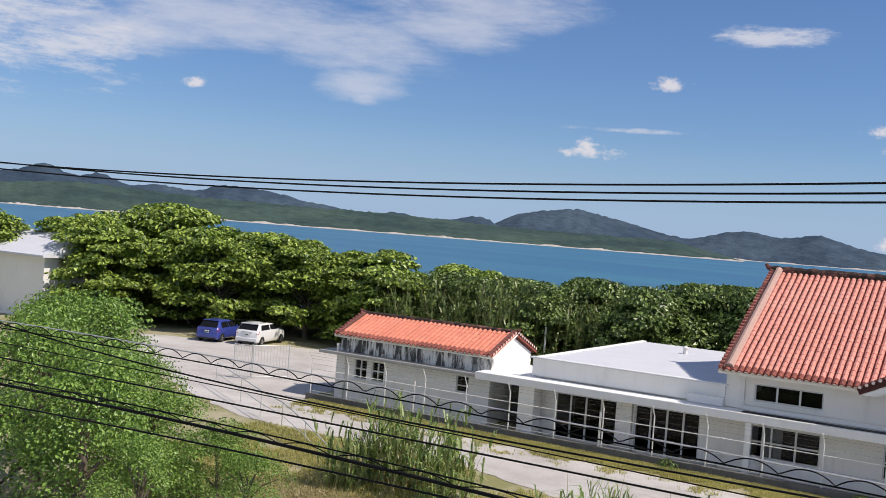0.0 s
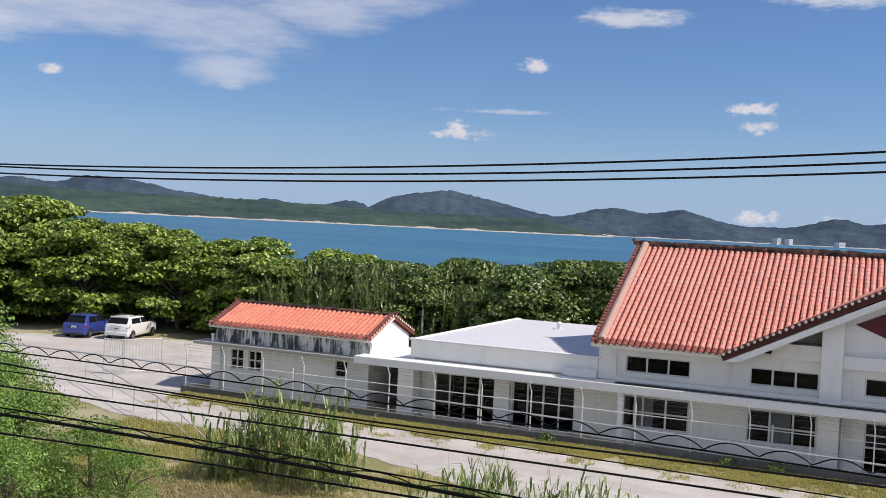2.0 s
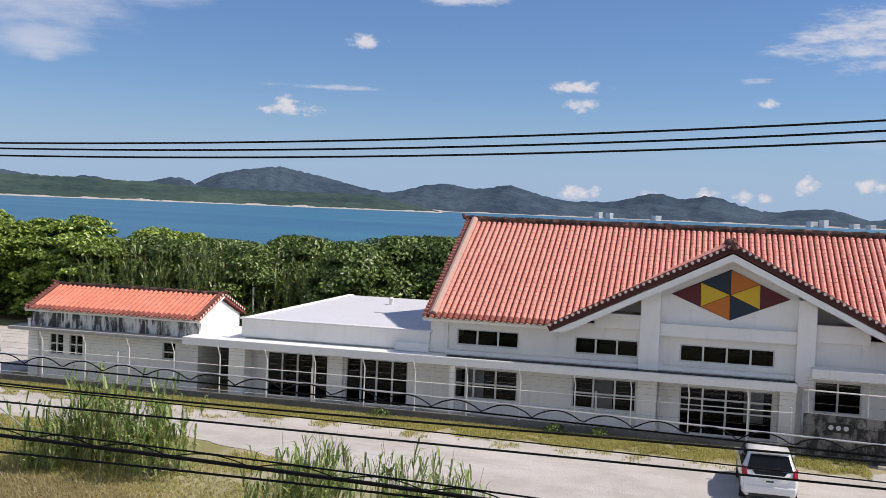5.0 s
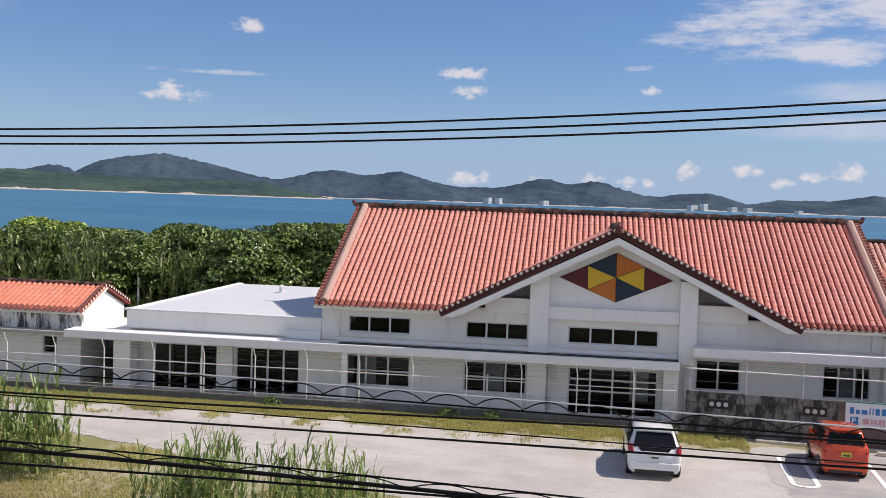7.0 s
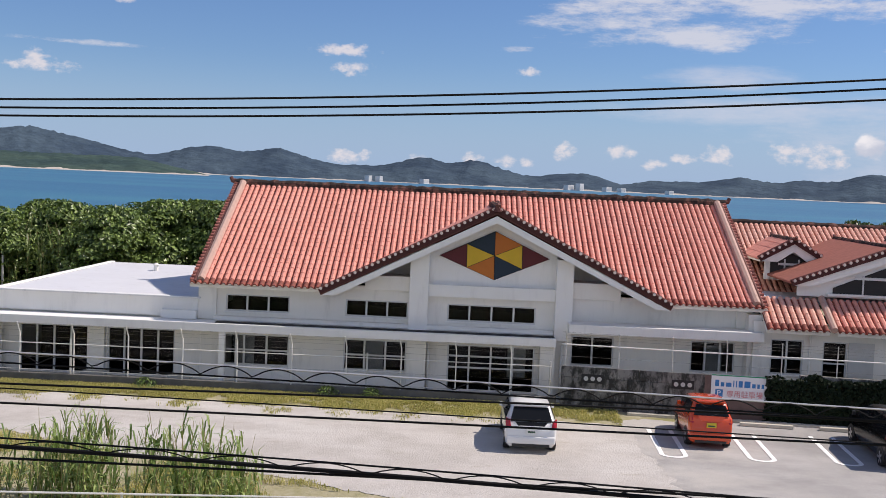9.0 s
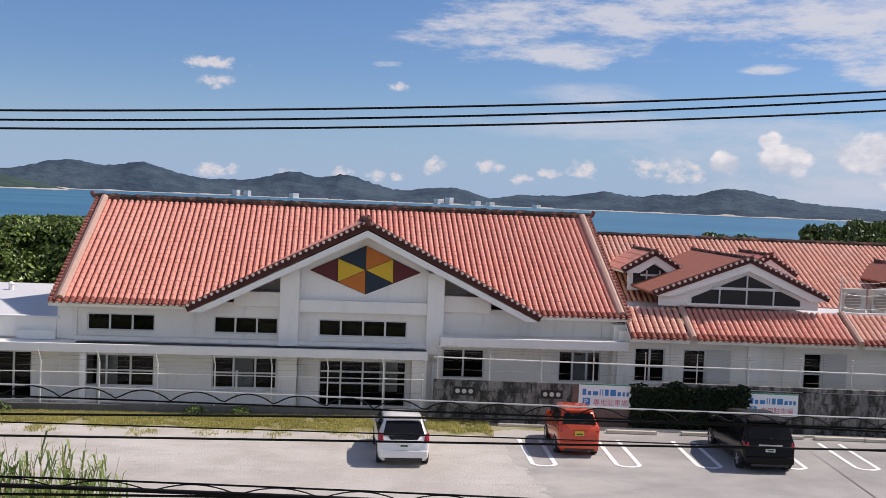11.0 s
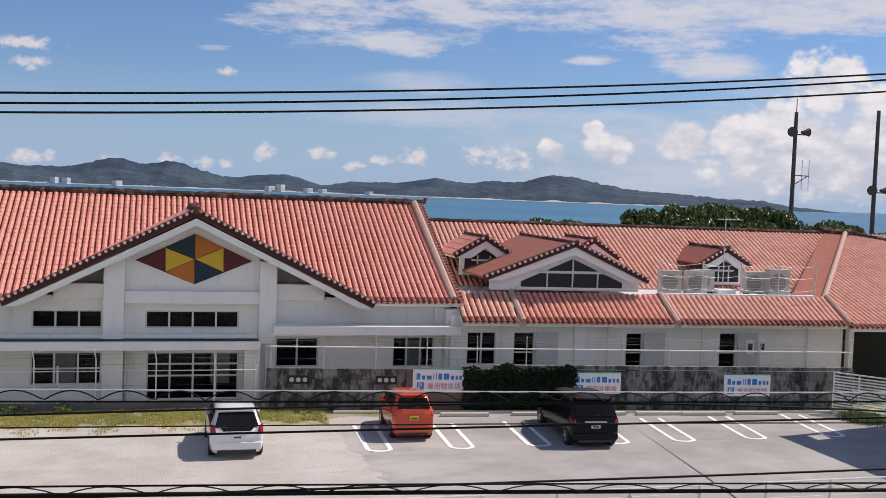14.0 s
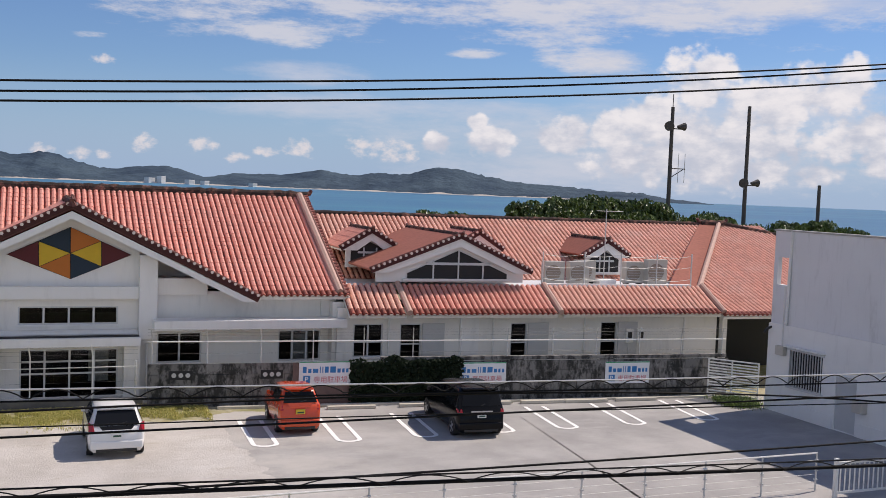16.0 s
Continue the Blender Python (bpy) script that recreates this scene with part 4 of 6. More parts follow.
# Slab and dark wall are added to make the passage dark.
part("slab", Mesh().box(-19.84, 38.38, 2.08, -17.76, 42.4, 2.30, 0.01), PLASTER_WHITE, passage)
part("shutter", Mesh().box(-19.84, 40.6, 0.0, -17.76, 40.7, 2.07), PASSAGE_DARK, passage, "added dark wall standing in for the shade of the passage")

# ---- the small store house ----
store = thing("store_house", "small white store house with an orange tile roof and mouldy parapet", "building")
SW = [(-26.9, -26.2, 1.02, 1.94, 2), (-25.95, -25.25, 1.02, 1.94, 2), (-21.5, -20.85, 1.2, 1.94, 1)]
part("wall", wall_sheet(-27.95, -19.85, 0, 2.05, 38.5, 38.65, [h[:4] for h in SW]), PLASTER_WHITE, store)
for x in (-27.95, -20.0):
    part("wall", Mesh().box(x, 38.65, 0, x + 0.15, 42.4, 2.05), PLASTER_WHITE, store)
part("wall", Mesh().box(-27.8, 42.25, 0, -20.0, 42.4, 2.05), PLASTER_WHITE, store)
part("inner_wall", Mesh().box(-27.8, 40.2, 0, -20.0, 40.3, 2.05), INSIDE, store)
part("ledge", Mesh().box(-28.6, 37.95, 2.06, -19.7, 42.5, 2.20, 0.02), CONCRETE, store, "dirty concrete eaves slab")
part("parapet", Mesh().box(-27.8, 38.52, 2.205, -19.85, 38.7, 2.88), MOULD, store, "black mould-streaked parapet")
for x in (-27.8, -20.0):
    part("gable_wall", Mesh().prism([(38.72, 2.205), (42.4, 2.205), (42.4, 2.9), (40.5, 3.66), (38.72, 2.9)], "x", x, x + 0.15), PLASTER_WHITE, store)
for x0, x1, z0, z1, k in SW:
    window(store, x0, x1, z0, z1, 38.53, k, rail=1.5)
up_s = Vector((0, 2.2, 0.90))
tiled_slope(store, (-28.05, 38.3, 2.93), (1, 0, 0), up_s, 8.35, up_s.length, seed=21, barrel=TILE_BRIGHT, pan=TILE_BRIGHT, thick=0.08)
part("roof", Mesh().prism([(40.5, 3.83), (42.7, 2.93), (42.7, 2.85), (40.5, 3.75)], "x", -28.05, -19.7), TILE_PAN, store)
ridge_cap(store, (-28.0, 40.5, 3.87), (-19.75, 40.5, 3.87), 6, 0.11)
for x, s in ((-27.95, -1), (-19.8, 1)):
    verge(store, (x, 38.32, 2.95), (x, 40.5, 3.85), (s, 0, 0), 7)
    verge(store, (x, 42.68, 2.95), (x, 40.5, 3.85), (s, 0, 0), 8)
thing("downpipe", "white plastic rainwater pipe on the wall", "pipe", group="downpipes", mesh=Mesh().tube([(-27.4, 38.43, 0.0), (-27.4, 38.43, 2.05)], 0.04, 8), material=PIPE_WHITE, smooth=True)
thing("roof_vent", "short white vent pipe on the eaves slab", "pipe", mesh=Mesh().tube([(-27.7, 38.2, 2.2), (-27.7, 38.2, 2.5)], 0.06, 8).tube([(-27.7, 38.2, 2.5), (-27.7, 38.2, 2.56)], 0.09, 8), material=PIPE_WHITE)

# ---- the tiled house behind the block wall (its own axes: s along the front, d into the depth) ----
house = thing("tiled_house", "cream house with red tile eaves, dormers and a porch gable", "building", at=pose(11.35, 36.95, 0, 0, 0, -2.8))
HD = 0.75
HW = [(0.35, 1.55, 1.40, 2.72, 2), (2.25, 3.15, 0.9, 2.72, 1), (7.0, 7.75, 0.9, 2.72, 1), (11.15, 11.95, 0.9, 2.74, 1)]
part("wall", wall_sheet(-0.3, 16.9, 0, 3.35, HD, HD + 0.2, [h[:4] for h in HW]), PLASTER, house)
part("wall", Mesh().box(16.7, HD + 0.2, 0, 16.9, 14, 3.2), PLASTER, house)
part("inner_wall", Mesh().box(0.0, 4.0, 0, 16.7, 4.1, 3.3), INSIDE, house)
# Black sheet across the open bay: its deep shade is put into the colour.
part("bay_shade_wall", Mesh().box(16.9, 4.5, 0, 23.5, 4.7, 3.2), DARK, house, "black wall standing in for the deep shade of the open bay")
for i, (x0, x1, z0, z1, k) in enumerate(HW):
    window(house, x0, x1, z0, z1, HD + 0.05, k, rail=2.0 if i == 0 else 1.9, sill=i == 0, name="window" if i == 0 else "glass_door")
    if i:
        part("shutter", Mesh().box(x1 + 0.02, HD - 0.05, z0, x1 + 0.95, HD - 0.004, z1), SHUTTER, house)
part("pilaster", Mesh().box(4.75, HD - 0.12, 0, 5.55, HD - 0.003, 3.2, 0.01), PLASTER_WHITE, house)
for s in (1.75, 6.2, 10.35, 15.2):
    part("downpipe", Mesh().tube([(s, HD - 0.07, 0.6), (s, HD - 0.07, 3.1)], 0.04, 8), PIPE_WHITE, house)
for s in (4.2, 5.7, 13.6):
    part("vent_hood", Mesh().box(s, HD - 0.2, 2.95, s + 0.42, HD - 0.003, 3.16, 0.02), DARK, house)
for s in (12.3, 12.85):
    m = part("meter_box", Mesh().box(s, HD - 0.16, 1.85, s + 0.36, HD - 0.003, 2.45, 0.03), PIPE_WHITE, house)
    part("meter_dial", Mesh().box(s + 0.08, HD - 0.18, 2.05, s + 0.28, HD - 0.165, 2.32, 0.01), DARK, m)
    part("conduit", Mesh().tube([(s + 0.18, HD - 0.06, 1.2), (s + 0.18, HD - 0.06, 1.85)], 0.025, 6), STEEL, m)
# lower eaves
up_l = Vector((0, 1.85, 0.98))
for a, b, k in ((0.0, 2.25, 1), (2.55, 8.75, 2), (9.05, 16.6, 3)):
    tiled_slope(house, (a, 0, 3.14), (1, 0, 0), up_l, b - a, up_l.length, seed=30 + k, barrel=TILE_PALE if k != 2 else TILE, pan=TILE_PAN)
    part("roof_rib", Mesh().tube([(b + 0.15, 0.0, 3.24), (b + 0.15, 1.85, 4.22)], 0.13, 8), VERGE_PLASTER, house)
part("flat_roof", Mesh().box(0.0, 1.85, 3.95, 16.5, 6.4, 4.10), FLAT_ROOF, house, "grey-white flat roof strip")
part("parapet", Mesh().box(8.8, 1.80, 4.105, 16.2, 2.05, 4.24), PLASTER_WHITE, house)
# the high roof behind
up_h = Vector((0, 5.6, 2.62))
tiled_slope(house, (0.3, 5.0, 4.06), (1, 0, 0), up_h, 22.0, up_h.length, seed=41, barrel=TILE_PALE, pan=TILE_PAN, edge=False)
part("roof", Mesh().prism([(10.6, 6.68), (17, 3.6), (17, 3.5), (10.6, 6.55)], "x", 0.3, 23.5), TILE_PAN, house)
ridge_cap(house, (0.0, 10.6, 6.72), (22.4, 10.6, 6.72), 42, 0.13)
part("gable_wall", Mesh().prism([(5.0, 3.2), (16.5, 3.2), (10.6, 6.5)], "x", 21.4, 21.6), PLASTER, house)
# the wing at the far end: one long slope down to the front eave
up_w = Vector((0.0, 10.8, 3.62))


def right_of_hip(p):
    return p.x > 16.6 + max(0.0, p.y - 1.9) * 0.80


tiled_slope(house, (16.7, -0.1, 3.06), (1, 0, 0), up_w, 9.6, up_w.length, seed=43, barrel=TILE_PALE, pan=TILE_PAN, keep=right_of_hip, rim=((0, 0), (9.6, 0), (9.6, up_w.length), (6.9, up_w.length), (0, 2.1)))
part("roof_rib", Mesh().tube([(16.6, 1.9, 3.86), (23.5, 10.6, 6.82)], 0.13, 8), VERGE_PLASTER, house, "pale mortar hip ridge")
hip = Mesh().add([(16.55, 1.9, 3.80), (15.3, 2.3, 4.14), (22.1, 10.4, 6.74), (23.45, 10.6, 6.76), (16.55, 1.9, 3.5), (15.3, 2.3, 3.8), (22.1, 10.4, 6.3), (23.45, 10.6, 6.4)], [(0, 1, 2, 3), (7, 6, 5, 4), (0, 4, 5, 1), (1, 5, 6, 2), (2, 6, 7, 3), (3, 7, 4, 0)])
part("hip_slope", hip, PLAIN_RED, house, "plain red-brown hip face")
ridge_cap(house, (22.3, 10.6, 6.80), (23.8, 10.6, 6.80), 44, 0.17)
ridge_cap(house, (23.8, 10.6, 6.78), (27.2, 9.2, 6.15), 45, 0.13, tips=False)
for s in (17.1, 20.2, 23.4):
    part("post", Mesh().box(s, 0.6, 0, s + 0.25, 0.85, 3.1, 0.01), PLASTER, house)


def gable(parent, s0, s1, d0, d1, z0, z1, seed, window_z=None, side=None, panes=2, apex=None, rise=0.12, flat_side=False):
    """A gabled dormer: two tiled slopes, verges, a triangular window in a white front."""
    sm = apex if apex is not None else (s0 + s1) / 2
    for xe, sg in ((s0, -1), (s1, 1)):
        v = Vector((sm - xe, 0, z1 - z0))
        if sg < 0 and flat_side:
            nn = Vector((-(z1 - z0), 0, sm - xe)).normalized() * 0.09
            part("roof", Mesh().prism([(xe, z0), (sm, z1), (sm + nn.x, z1 + nn.z), (xe + nn.x, z0 + nn.z)], "y", d0 + 0.1, d1), PLAIN_RED, parent, "plain brick-red mortared slope")
        elif sg < 0:
            tiled_slope(parent, (xe, d1, z0), (0, -1, 0), v, d1 - d0 - 0.1, v.length, seed=seed, edge=False, barrel=side, pan=side, thick=0.08)
        else:
            tiled_slope(parent, (xe, d0 + 0.1, z0), (0, 1, 0), v, d1 - d0 - 0.1, v.length, seed=seed + 1, edge=False, barrel=side, pan=side, thick=0.08)
        verge(parent, (xe, d0 + 0.05, z0 + 0.02), (sm, d0 + 0.05, z1 + 0.02), (0, -1, 0), seed)
        part("barge_board", Mesh().prism([(xe - sg * 0.05, z0 - 0.06), (sm, z1 - 0.1), (sm, z1 - 0.42), (xe - sg * 0.75, z0 - 0.06)], "y", d0 + 0.08, d0 + 0.2), PLASTER_WHITE, parent)
    ridge_cap(parent, (sm, d0 + 0.0, z1 + 0.03), (sm, d1, z1 + 0.03), seed, 0.11)
    w = s1 - s0
    lo = window_z if window_z is not None else z0
    part("dormer_front", Mesh().prism([(s0 + 0.3, lo - 0.15), (s1 - 0.3, lo - 0.15), (s1 - 0.3, z0 + 0.02), (sm, z1 - 0.15), (s0 + 0.3, z0 + 0.02)], "y", d0 + 0.35, d0 + 0.45), PLASTER_WHITE, parent)
    h = (z1 - lo)
    tri = [(sm - w * 0.31, lo), (sm + w * 0.31, lo), (sm + w * 0.31, lo + h * rise), (sm, lo + h * 0.66), (sm - w * 0.31, lo + h * rise)]
    g = part("window", Mesh().prism(tri, "y", d0 + 0.30, d0 + 0.345), DARK, parent, "dark triangular gable window")
    for k in range(1, panes + 1):
        x = sm - w * 0.31 + w * 0.62 * k / (panes + 1)
        part("mullion", Mesh().box(x - 0.03, d0 + 0.26, lo, x + 0.03, d0 + 0.297, lo + h * (0.66 - 0.5 * abs(x - sm) / (w * 0.31))), ALU, g)
    part("mullion", Mesh().box(sm - w * 0.2, d0 + 0.255, lo + h * 0.32, sm + w * 0.2, d0 + 0.295, lo + h * 0.38), ALU, g)
    part("sill", Mesh().box(sm - w * 0.34, d0 + 0.2, lo - 0.08, sm + w * 0.34, d0 + 0.35, lo - 0.005), PLASTER_WHITE, g)


gable(house, 1.2, 8.25, 1.55, 9.0, 4.72, 6.18, 51, window_z=4.42, panes=3, apex=5.0, flat_side=True)
gable(house, 0.75, 3.5, 4.9, 8.6, 5.38, 6.18, 55, window_z=4.72, rise=0.4)
gable(house, 5.9, 8.3, 4.9, 8.6, 5.45, 6.22, 58, window_z=4.72, rise=0.4)
gable(house, 12.35, 14.8, 4.9, 8.6, 5.25, 5.98, 61, window_z=4.5, rise=0.4, flat_side=True)


def air_unit(s, d, w=0.95, h=1.05):
    t = thing("air_conditioner", "beige outdoor air conditioning unit on the flat roof", "air conditioner", at=house.matrix_basis @ pose(s, d, 4.10), group="roof air conditioners")
    part("casing", Mesh().box(0, 0, 0.08, w, 0.4, h, 0.02), AC_BEIGE, t)
    part("foot", Mesh().box(0.08, 0.03, 0, 0.2, 0.37, 0.08), DARK, t)
    part("foot", Mesh().box(w - 0.2, 0.03, 0, w - 0.08, 0.37, 0.08), DARK, t)
    ring = [(w * 0.42 + math.cos(a) * h * 0.33, h * 0.52 + math.sin(a) * h * 0.33) for a in (2 * math.pi * k / 20 for k in range(20))]
    f = part("fan_grille", Mesh().prism(ring, "y", -0.02, -0.003), AC_DARK, t)
    for k in range(5):
        z = h * 0.52 + (k - 2) * 0.12
        part("grille_bar", Mesh().box(w * 0.42 - h * 0.3, -0.035, z - 0.008, w * 0.42 + h * 0.3, -0.022, z + 0.008), ALU, f)


AC_BEIGE = plain("beige_casing", (0.52, 0.49, 0.43), 0.5, 0, 0.08, 4)
AC_DARK = plain("brown_grille", (0.30, 0.24, 0.19), 0.6, 0, 0.15, 8)
for s, d in ((9.3, 2.6), (10.5, 2.6), (13.5, 3.0), (11.3, 3.5)):
    air_unit(s, d)
air_unit(14.4, 2.6, 1.0, 1.2)
roof_net = thing("roof_net_fence", "thin posts with a sagging net round the roof units", "fence", at=house.matrix_basis @ pose(0, 0, 4.1))
for s, d in ((9.0, 2.2), (11.0, 2.2), (12.8, 2.2), (14.6, 2.2), (16.4, 2.2)):
    part("post", Mesh().tube([(s, d, 0), (s, d, 1.5)], 0.03, 6), STEEL, roof_net)
for z in (0.35, 0.9, 1.4):
    part("wire", Mesh().tube([(9.0 + 0.37 * i, 2.2, z - 0.1 * math.sin(math.pi * (i % 5) / 5)) for i in range(21)], 0.008, 4), STEEL, roof_net)
aerial = thing("television_aerial", "thin television aerial mast on the roof", "aerial", at=house.matrix_basis @ pose(12.6, 3.4, 4.1))
part("mast", Mesh().tube([(0, 0, 0), (0, 0, 3.4)], 0.022, 6), STEEL, aerial)
part("boom", Mesh().tube([(-0.45, 0, 3.3), (0.85, 0, 3.3)], 0.014, 5), STEEL, aerial)
for k in range(8):
    part("element", Mesh().tube([(-0.4 + 0.16 * k, -0.2, 3.3), (-0.4 + 0.16 * k, 0.2, 3.3)], 0.008, 4), STEEL, aerial)
part("base_block", Mesh().box(-0.35, -0.3, 0, 0.5, 0.3, 0.22, 0.03), PLASTER_WHITE, aerial)

# ---- the retaining block wall ----
WALL_A, WALL_B = Vector((3.9, 36.55, 0)), Vector((26.9, 34.35, 0))
WALL_D = (WALL_B - WALL_A)
WALL_LEN = WALL_D.length
WALL_TURN = math.degrees(math.atan2(WALL_D.y, WALL_D.x))
block_wall = thing("block_wall", "grey concrete block retaining wall with black stains", "wall", at=pose(*WALL_A, 0, 0, WALL_TURN))
part("core", Mesh().box(0, 0.03, -0.2, WALL_LEN, 0.17, 1.50), JOINT, block_wall)
part("coping", Mesh().box(8.4, -0.02, 1.58, WALL_LEN, 0.22, 1.72, 0.01), BLOCK, block_wall)


def block_data(w, h):
    return Mesh().box(0, 0, 0, w, 0.05, h, 0.008).data("block", BLOCK)


BLOCK_FULL, BLOCK_HALF = block_data(0.78, 0.385), block_data(0.385, 0.385)
for row in range(4):
    s, odd = 0.0, row % 2
    while s < WALL_LEN - 0.3:
        w = 0.4 if (odd and s == 0) or s + 0.8 > WALL_LEN else 0.8
        part("block", BLOCK_FULL if w > 0.5 else BLOCK_HALF, None, block_wall, at=pose(s + 0.008, -0.01, row * 0.395 - 0.02))
        s += w
part("pink_patch", Mesh().box(5.1, -0.016, 0.0, 7.3, -0.0105, 1.55), PINK_BLOCK, block_wall, "rusty pink rendered patch")
for s in (0.9, 4.1, 6.0):
    part("drain_block", Mesh().box(s - 0.16, -0.020, 0.98, s + 0.64, -0.0165, 1.30), DARK, block_wall, "dark vent block with three pale holes")
    for k in range(3):
        ring = [(s + 0.24 * k + math.cos(a) * 0.085, 1.14 + math.sin(a) * 0.085) for a in (2 * math.pi * j / 10 for j in range(10))]
        part("drain_hole", Mesh().prism(ring, "y", -0.028, -0.021), SHUTTER, block_wall)
WIRE = plain("dull_barbed_wire", (0.22, 0.21, 0.20), 0.6, 0.3)
# fence on the wall
wall_fence = thing("pipe_fence", "galvanised pipe fence with bent tops on the block wall", "fence", at=pose(WALL_A.x, WALL_A.y + 0.1, 1.55, 0, 0, WALL_TURN))
k = 0
s = 0.15
while s < WALL_LEN:
    part("post", Mesh().tube([(s, 0, -0.1), (s, 0, 0.95), (s - 0.05, -0.18, 1.28)], 0.022, 6), STEEL, wall_fence)
    s += 1.9
part("rail", Mesh().tube([(0, 0, 0.78), (WALL_LEN, 0, 0.78)], 0.026, 6), PIPE_WHITE, wall_fence)
for z, y in ((1.0, -0.03), (1.12, -0.1), (1.24, -0.16), (0.35, 0.0)):
    part("wire", Mesh().tube([(0, y, z), (WALL_LEN, y, z)], 0.0035, 4), WIRE, wall_fence)
# creeper over part of the wall
def creeper():
    rng, m = random.Random(11), Mesh()
    for i in range(4200):
        s, z = rng.uniform(7.2, 11.6), rng.random()
        top = 1.55 + 0.35 * noise.noise((s * 1.3, 0, 0)) + 0.1
        if rng.random() > 1.25 - abs(s - 9.4) * 0.28:
            continue
        p = Vector((s, -0.05 - rng.random() * 0.13, z * top))
        a = Vector((rng.uniform(-1, 1), -0.4, rng.uniform(-1, 0.6))).normalized() * 0.09
        b = a.cross(Vector((rng.uniform(-1, 1), -1, rng.uniform(-1, 1)))).normalized() * 0.055
        m.add([p - a, p + b, p + a, p - b], [(0, 1, 2, 3)])
    return m


LEAF_CREEPER = plain("dark_creeper_leaf", (0.012, 0.022, 0.009), 0.7, 0, 0.5, 3, 0.2)
thing("creeper", "dark green creeper hanging over the block wall", "plant", at=pose(*WALL_A, 0, 0, WALL_TURN), kind="stuff", mesh=creeper(), material=LEAF_CREEPER)

# ---- parking signs ----
SIGN_WHITE = plain("sign_face", (0.80, 0.82, 0.84), 0.4, 0, 0.05, 3)
SIGN_BLUE = plain("sign_blue", (0.03, 0.20, 0.50), 0.4, 0, 0.05, 3)
SIGN_PINK = plain("faded_sign_red", (0.62, 0.20, 0.22), 0.4, 0, 0.1, 3)
SIGN_GREEN = plain("sign_green", (0.02, 0.30, 0.12), 0.4, 0, 0.05, 3)


def words(text, size, x, z, y, material, parent, name="lettering"):
    cu = bpy.data.curves.new(name, "FONT")
    cu.body, cu.size, cu.extrude = text, size, 0.003
    ob = new("made", cu)
    me = bpy.data.meshes.new_from_object(ob.evaluated_get(bpy.context.evaluated_depsgraph_get()))
    bpy.data.objects.remove(ob)
    me.materials.clear()
    me.materials.append(material)
    o = new(name, me)
    o.parent, o.matrix_basis = parent, pose(x, y, z, 90, 0, 0)
    return o


def parking_sign(s, w, h, z, label):
    t = thing("parking_sign", label, "sign", at=pose(*(WALL_A + WALL_D.normalized() * s), 0, 0, WALL_TURN) @ pose(0, -0.06, z), group="parking signs")
    part("board", Mesh().box(0, 0, 0, w, 0.03, h, 0.006), SIGN_WHITE, t)
    part("stripe", Mesh().box(0.01, -0.004, h - 0.045, w - 0.01, -0.001, h - 0.005), SIGN_GREEN, t)
    # the maker's mark as plain bars
    x = w * 0.07
    for bw in (0.08, 0.07, 0.11, 0.02, 0.02, 0.08, 0.12, 0.07, 0.05, 0.05):
        k = w / 1.95 * 1.75
        tall = 0.26 if bw in (0.08, 0.12, 0.02) else 0.17
        part("mark_bar", Mesh().box(x, -0.006, h * 0.52, x + bw * k, -0.002, h * 0.52 + h * tall), SIGN_BLUE, t)
        x += (bw + 0.035) * k
    part("parking_badge", Mesh().box(w * 0.08, -0.006, h * 0.1, w * 0.08 + h * 0.3, -0.002, h * 0.4), SIGN_BLUE, t)
    words("P", h * 0.32, w * 0.08 + h * 0.055, h * 0.14, -0.008, SIGN_WHITE, t)
    words("専用駐車場", h * 0.29, w * 0.28, h * 0.13, -0.006, SIGN_PINK, t)


parking_sign(5.32, 1.92, 0.88, 0.72, "white parking sign with blue and faded red lettering")
parking_sign(11.45, 1.92, 0.84, 0.66, "white parking sign half overgrown by the creeper")
parking_sign(17.6, 1.95, 0.88, 0.58, "white parking sign with a green top stripe")

# ---- parking bays ----
def bay_loop(x, tilt):
    t = thing("bay_marking", "worn white U-shaped parking bay line on the asphalt", "road marking", at=pose(x, 30.35, 0.022, 0, 0, tilt), group="bay markings", kind="")
    m, r, w, n = Mesh(), 0.36, 0.075, 10
    path = [(-r, 3.5)] + [(-r * math.cos(math.pi * i / n), -r * 0.75 * math.sin(math.pi * i / n)) for i in range(n + 1)] + [(r, 3.5)]
    path = [(x if abs(x) == r else x, y + 0.25 if y < 3 else y) for x, y in path]
    v = []
    for i, p in enumerate(path):
        a, b = Vector(path[max(0, i - 1)]), Vector(path[min(len(path) - 1, i + 1)])
        d = (b - a).normalized()
        v += [(p[0] - d.y * w, p[1] + d.x * w, 0.004), (p[0] + d.y * w, p[1] - d.x * w, 0.004)]
    m.add(v, [(2 * i, 2 * i + 1, 2 * i + 3, 2 * i + 2) for i in range(len(path) - 1)])
    part("line", m, LINE_PAINT, t)


for x, tl in ((6.80, -3), (9.48, -4), (12.1, -5), (14.9, -6), (17.35, -6.5), (20.1, -8), (23.25, -8)):
    bay_loop(x, tl)
for x, y in ((10.9, 34.9), (13.6, 34.75), (16.2, 34.55), (18.4, 34.35), (20.2, 34.15), (22.4, 34.05)):
    thing("wheel_stop", "pale concrete wheel stop at the head of a bay", "wheel stop", at=pose(x, y, 0.018, 0, 0, -5), group="wheel stops", mesh=Mesh().box(-0.9, -0.09, 0, 0.9, 0.09, 0.12, 0.025), material=CURB)
curb = thing("curb", "low concrete edge along the foot of the wall", "curb", kind="structure", at=pose(*WALL_A, 0, 0, WALL_TURN), mesh=Mesh().box(2.4, -0.5, -0.05, WALL_LEN - 0.4, -0.3, 0.09, 0.02), material=CURB)

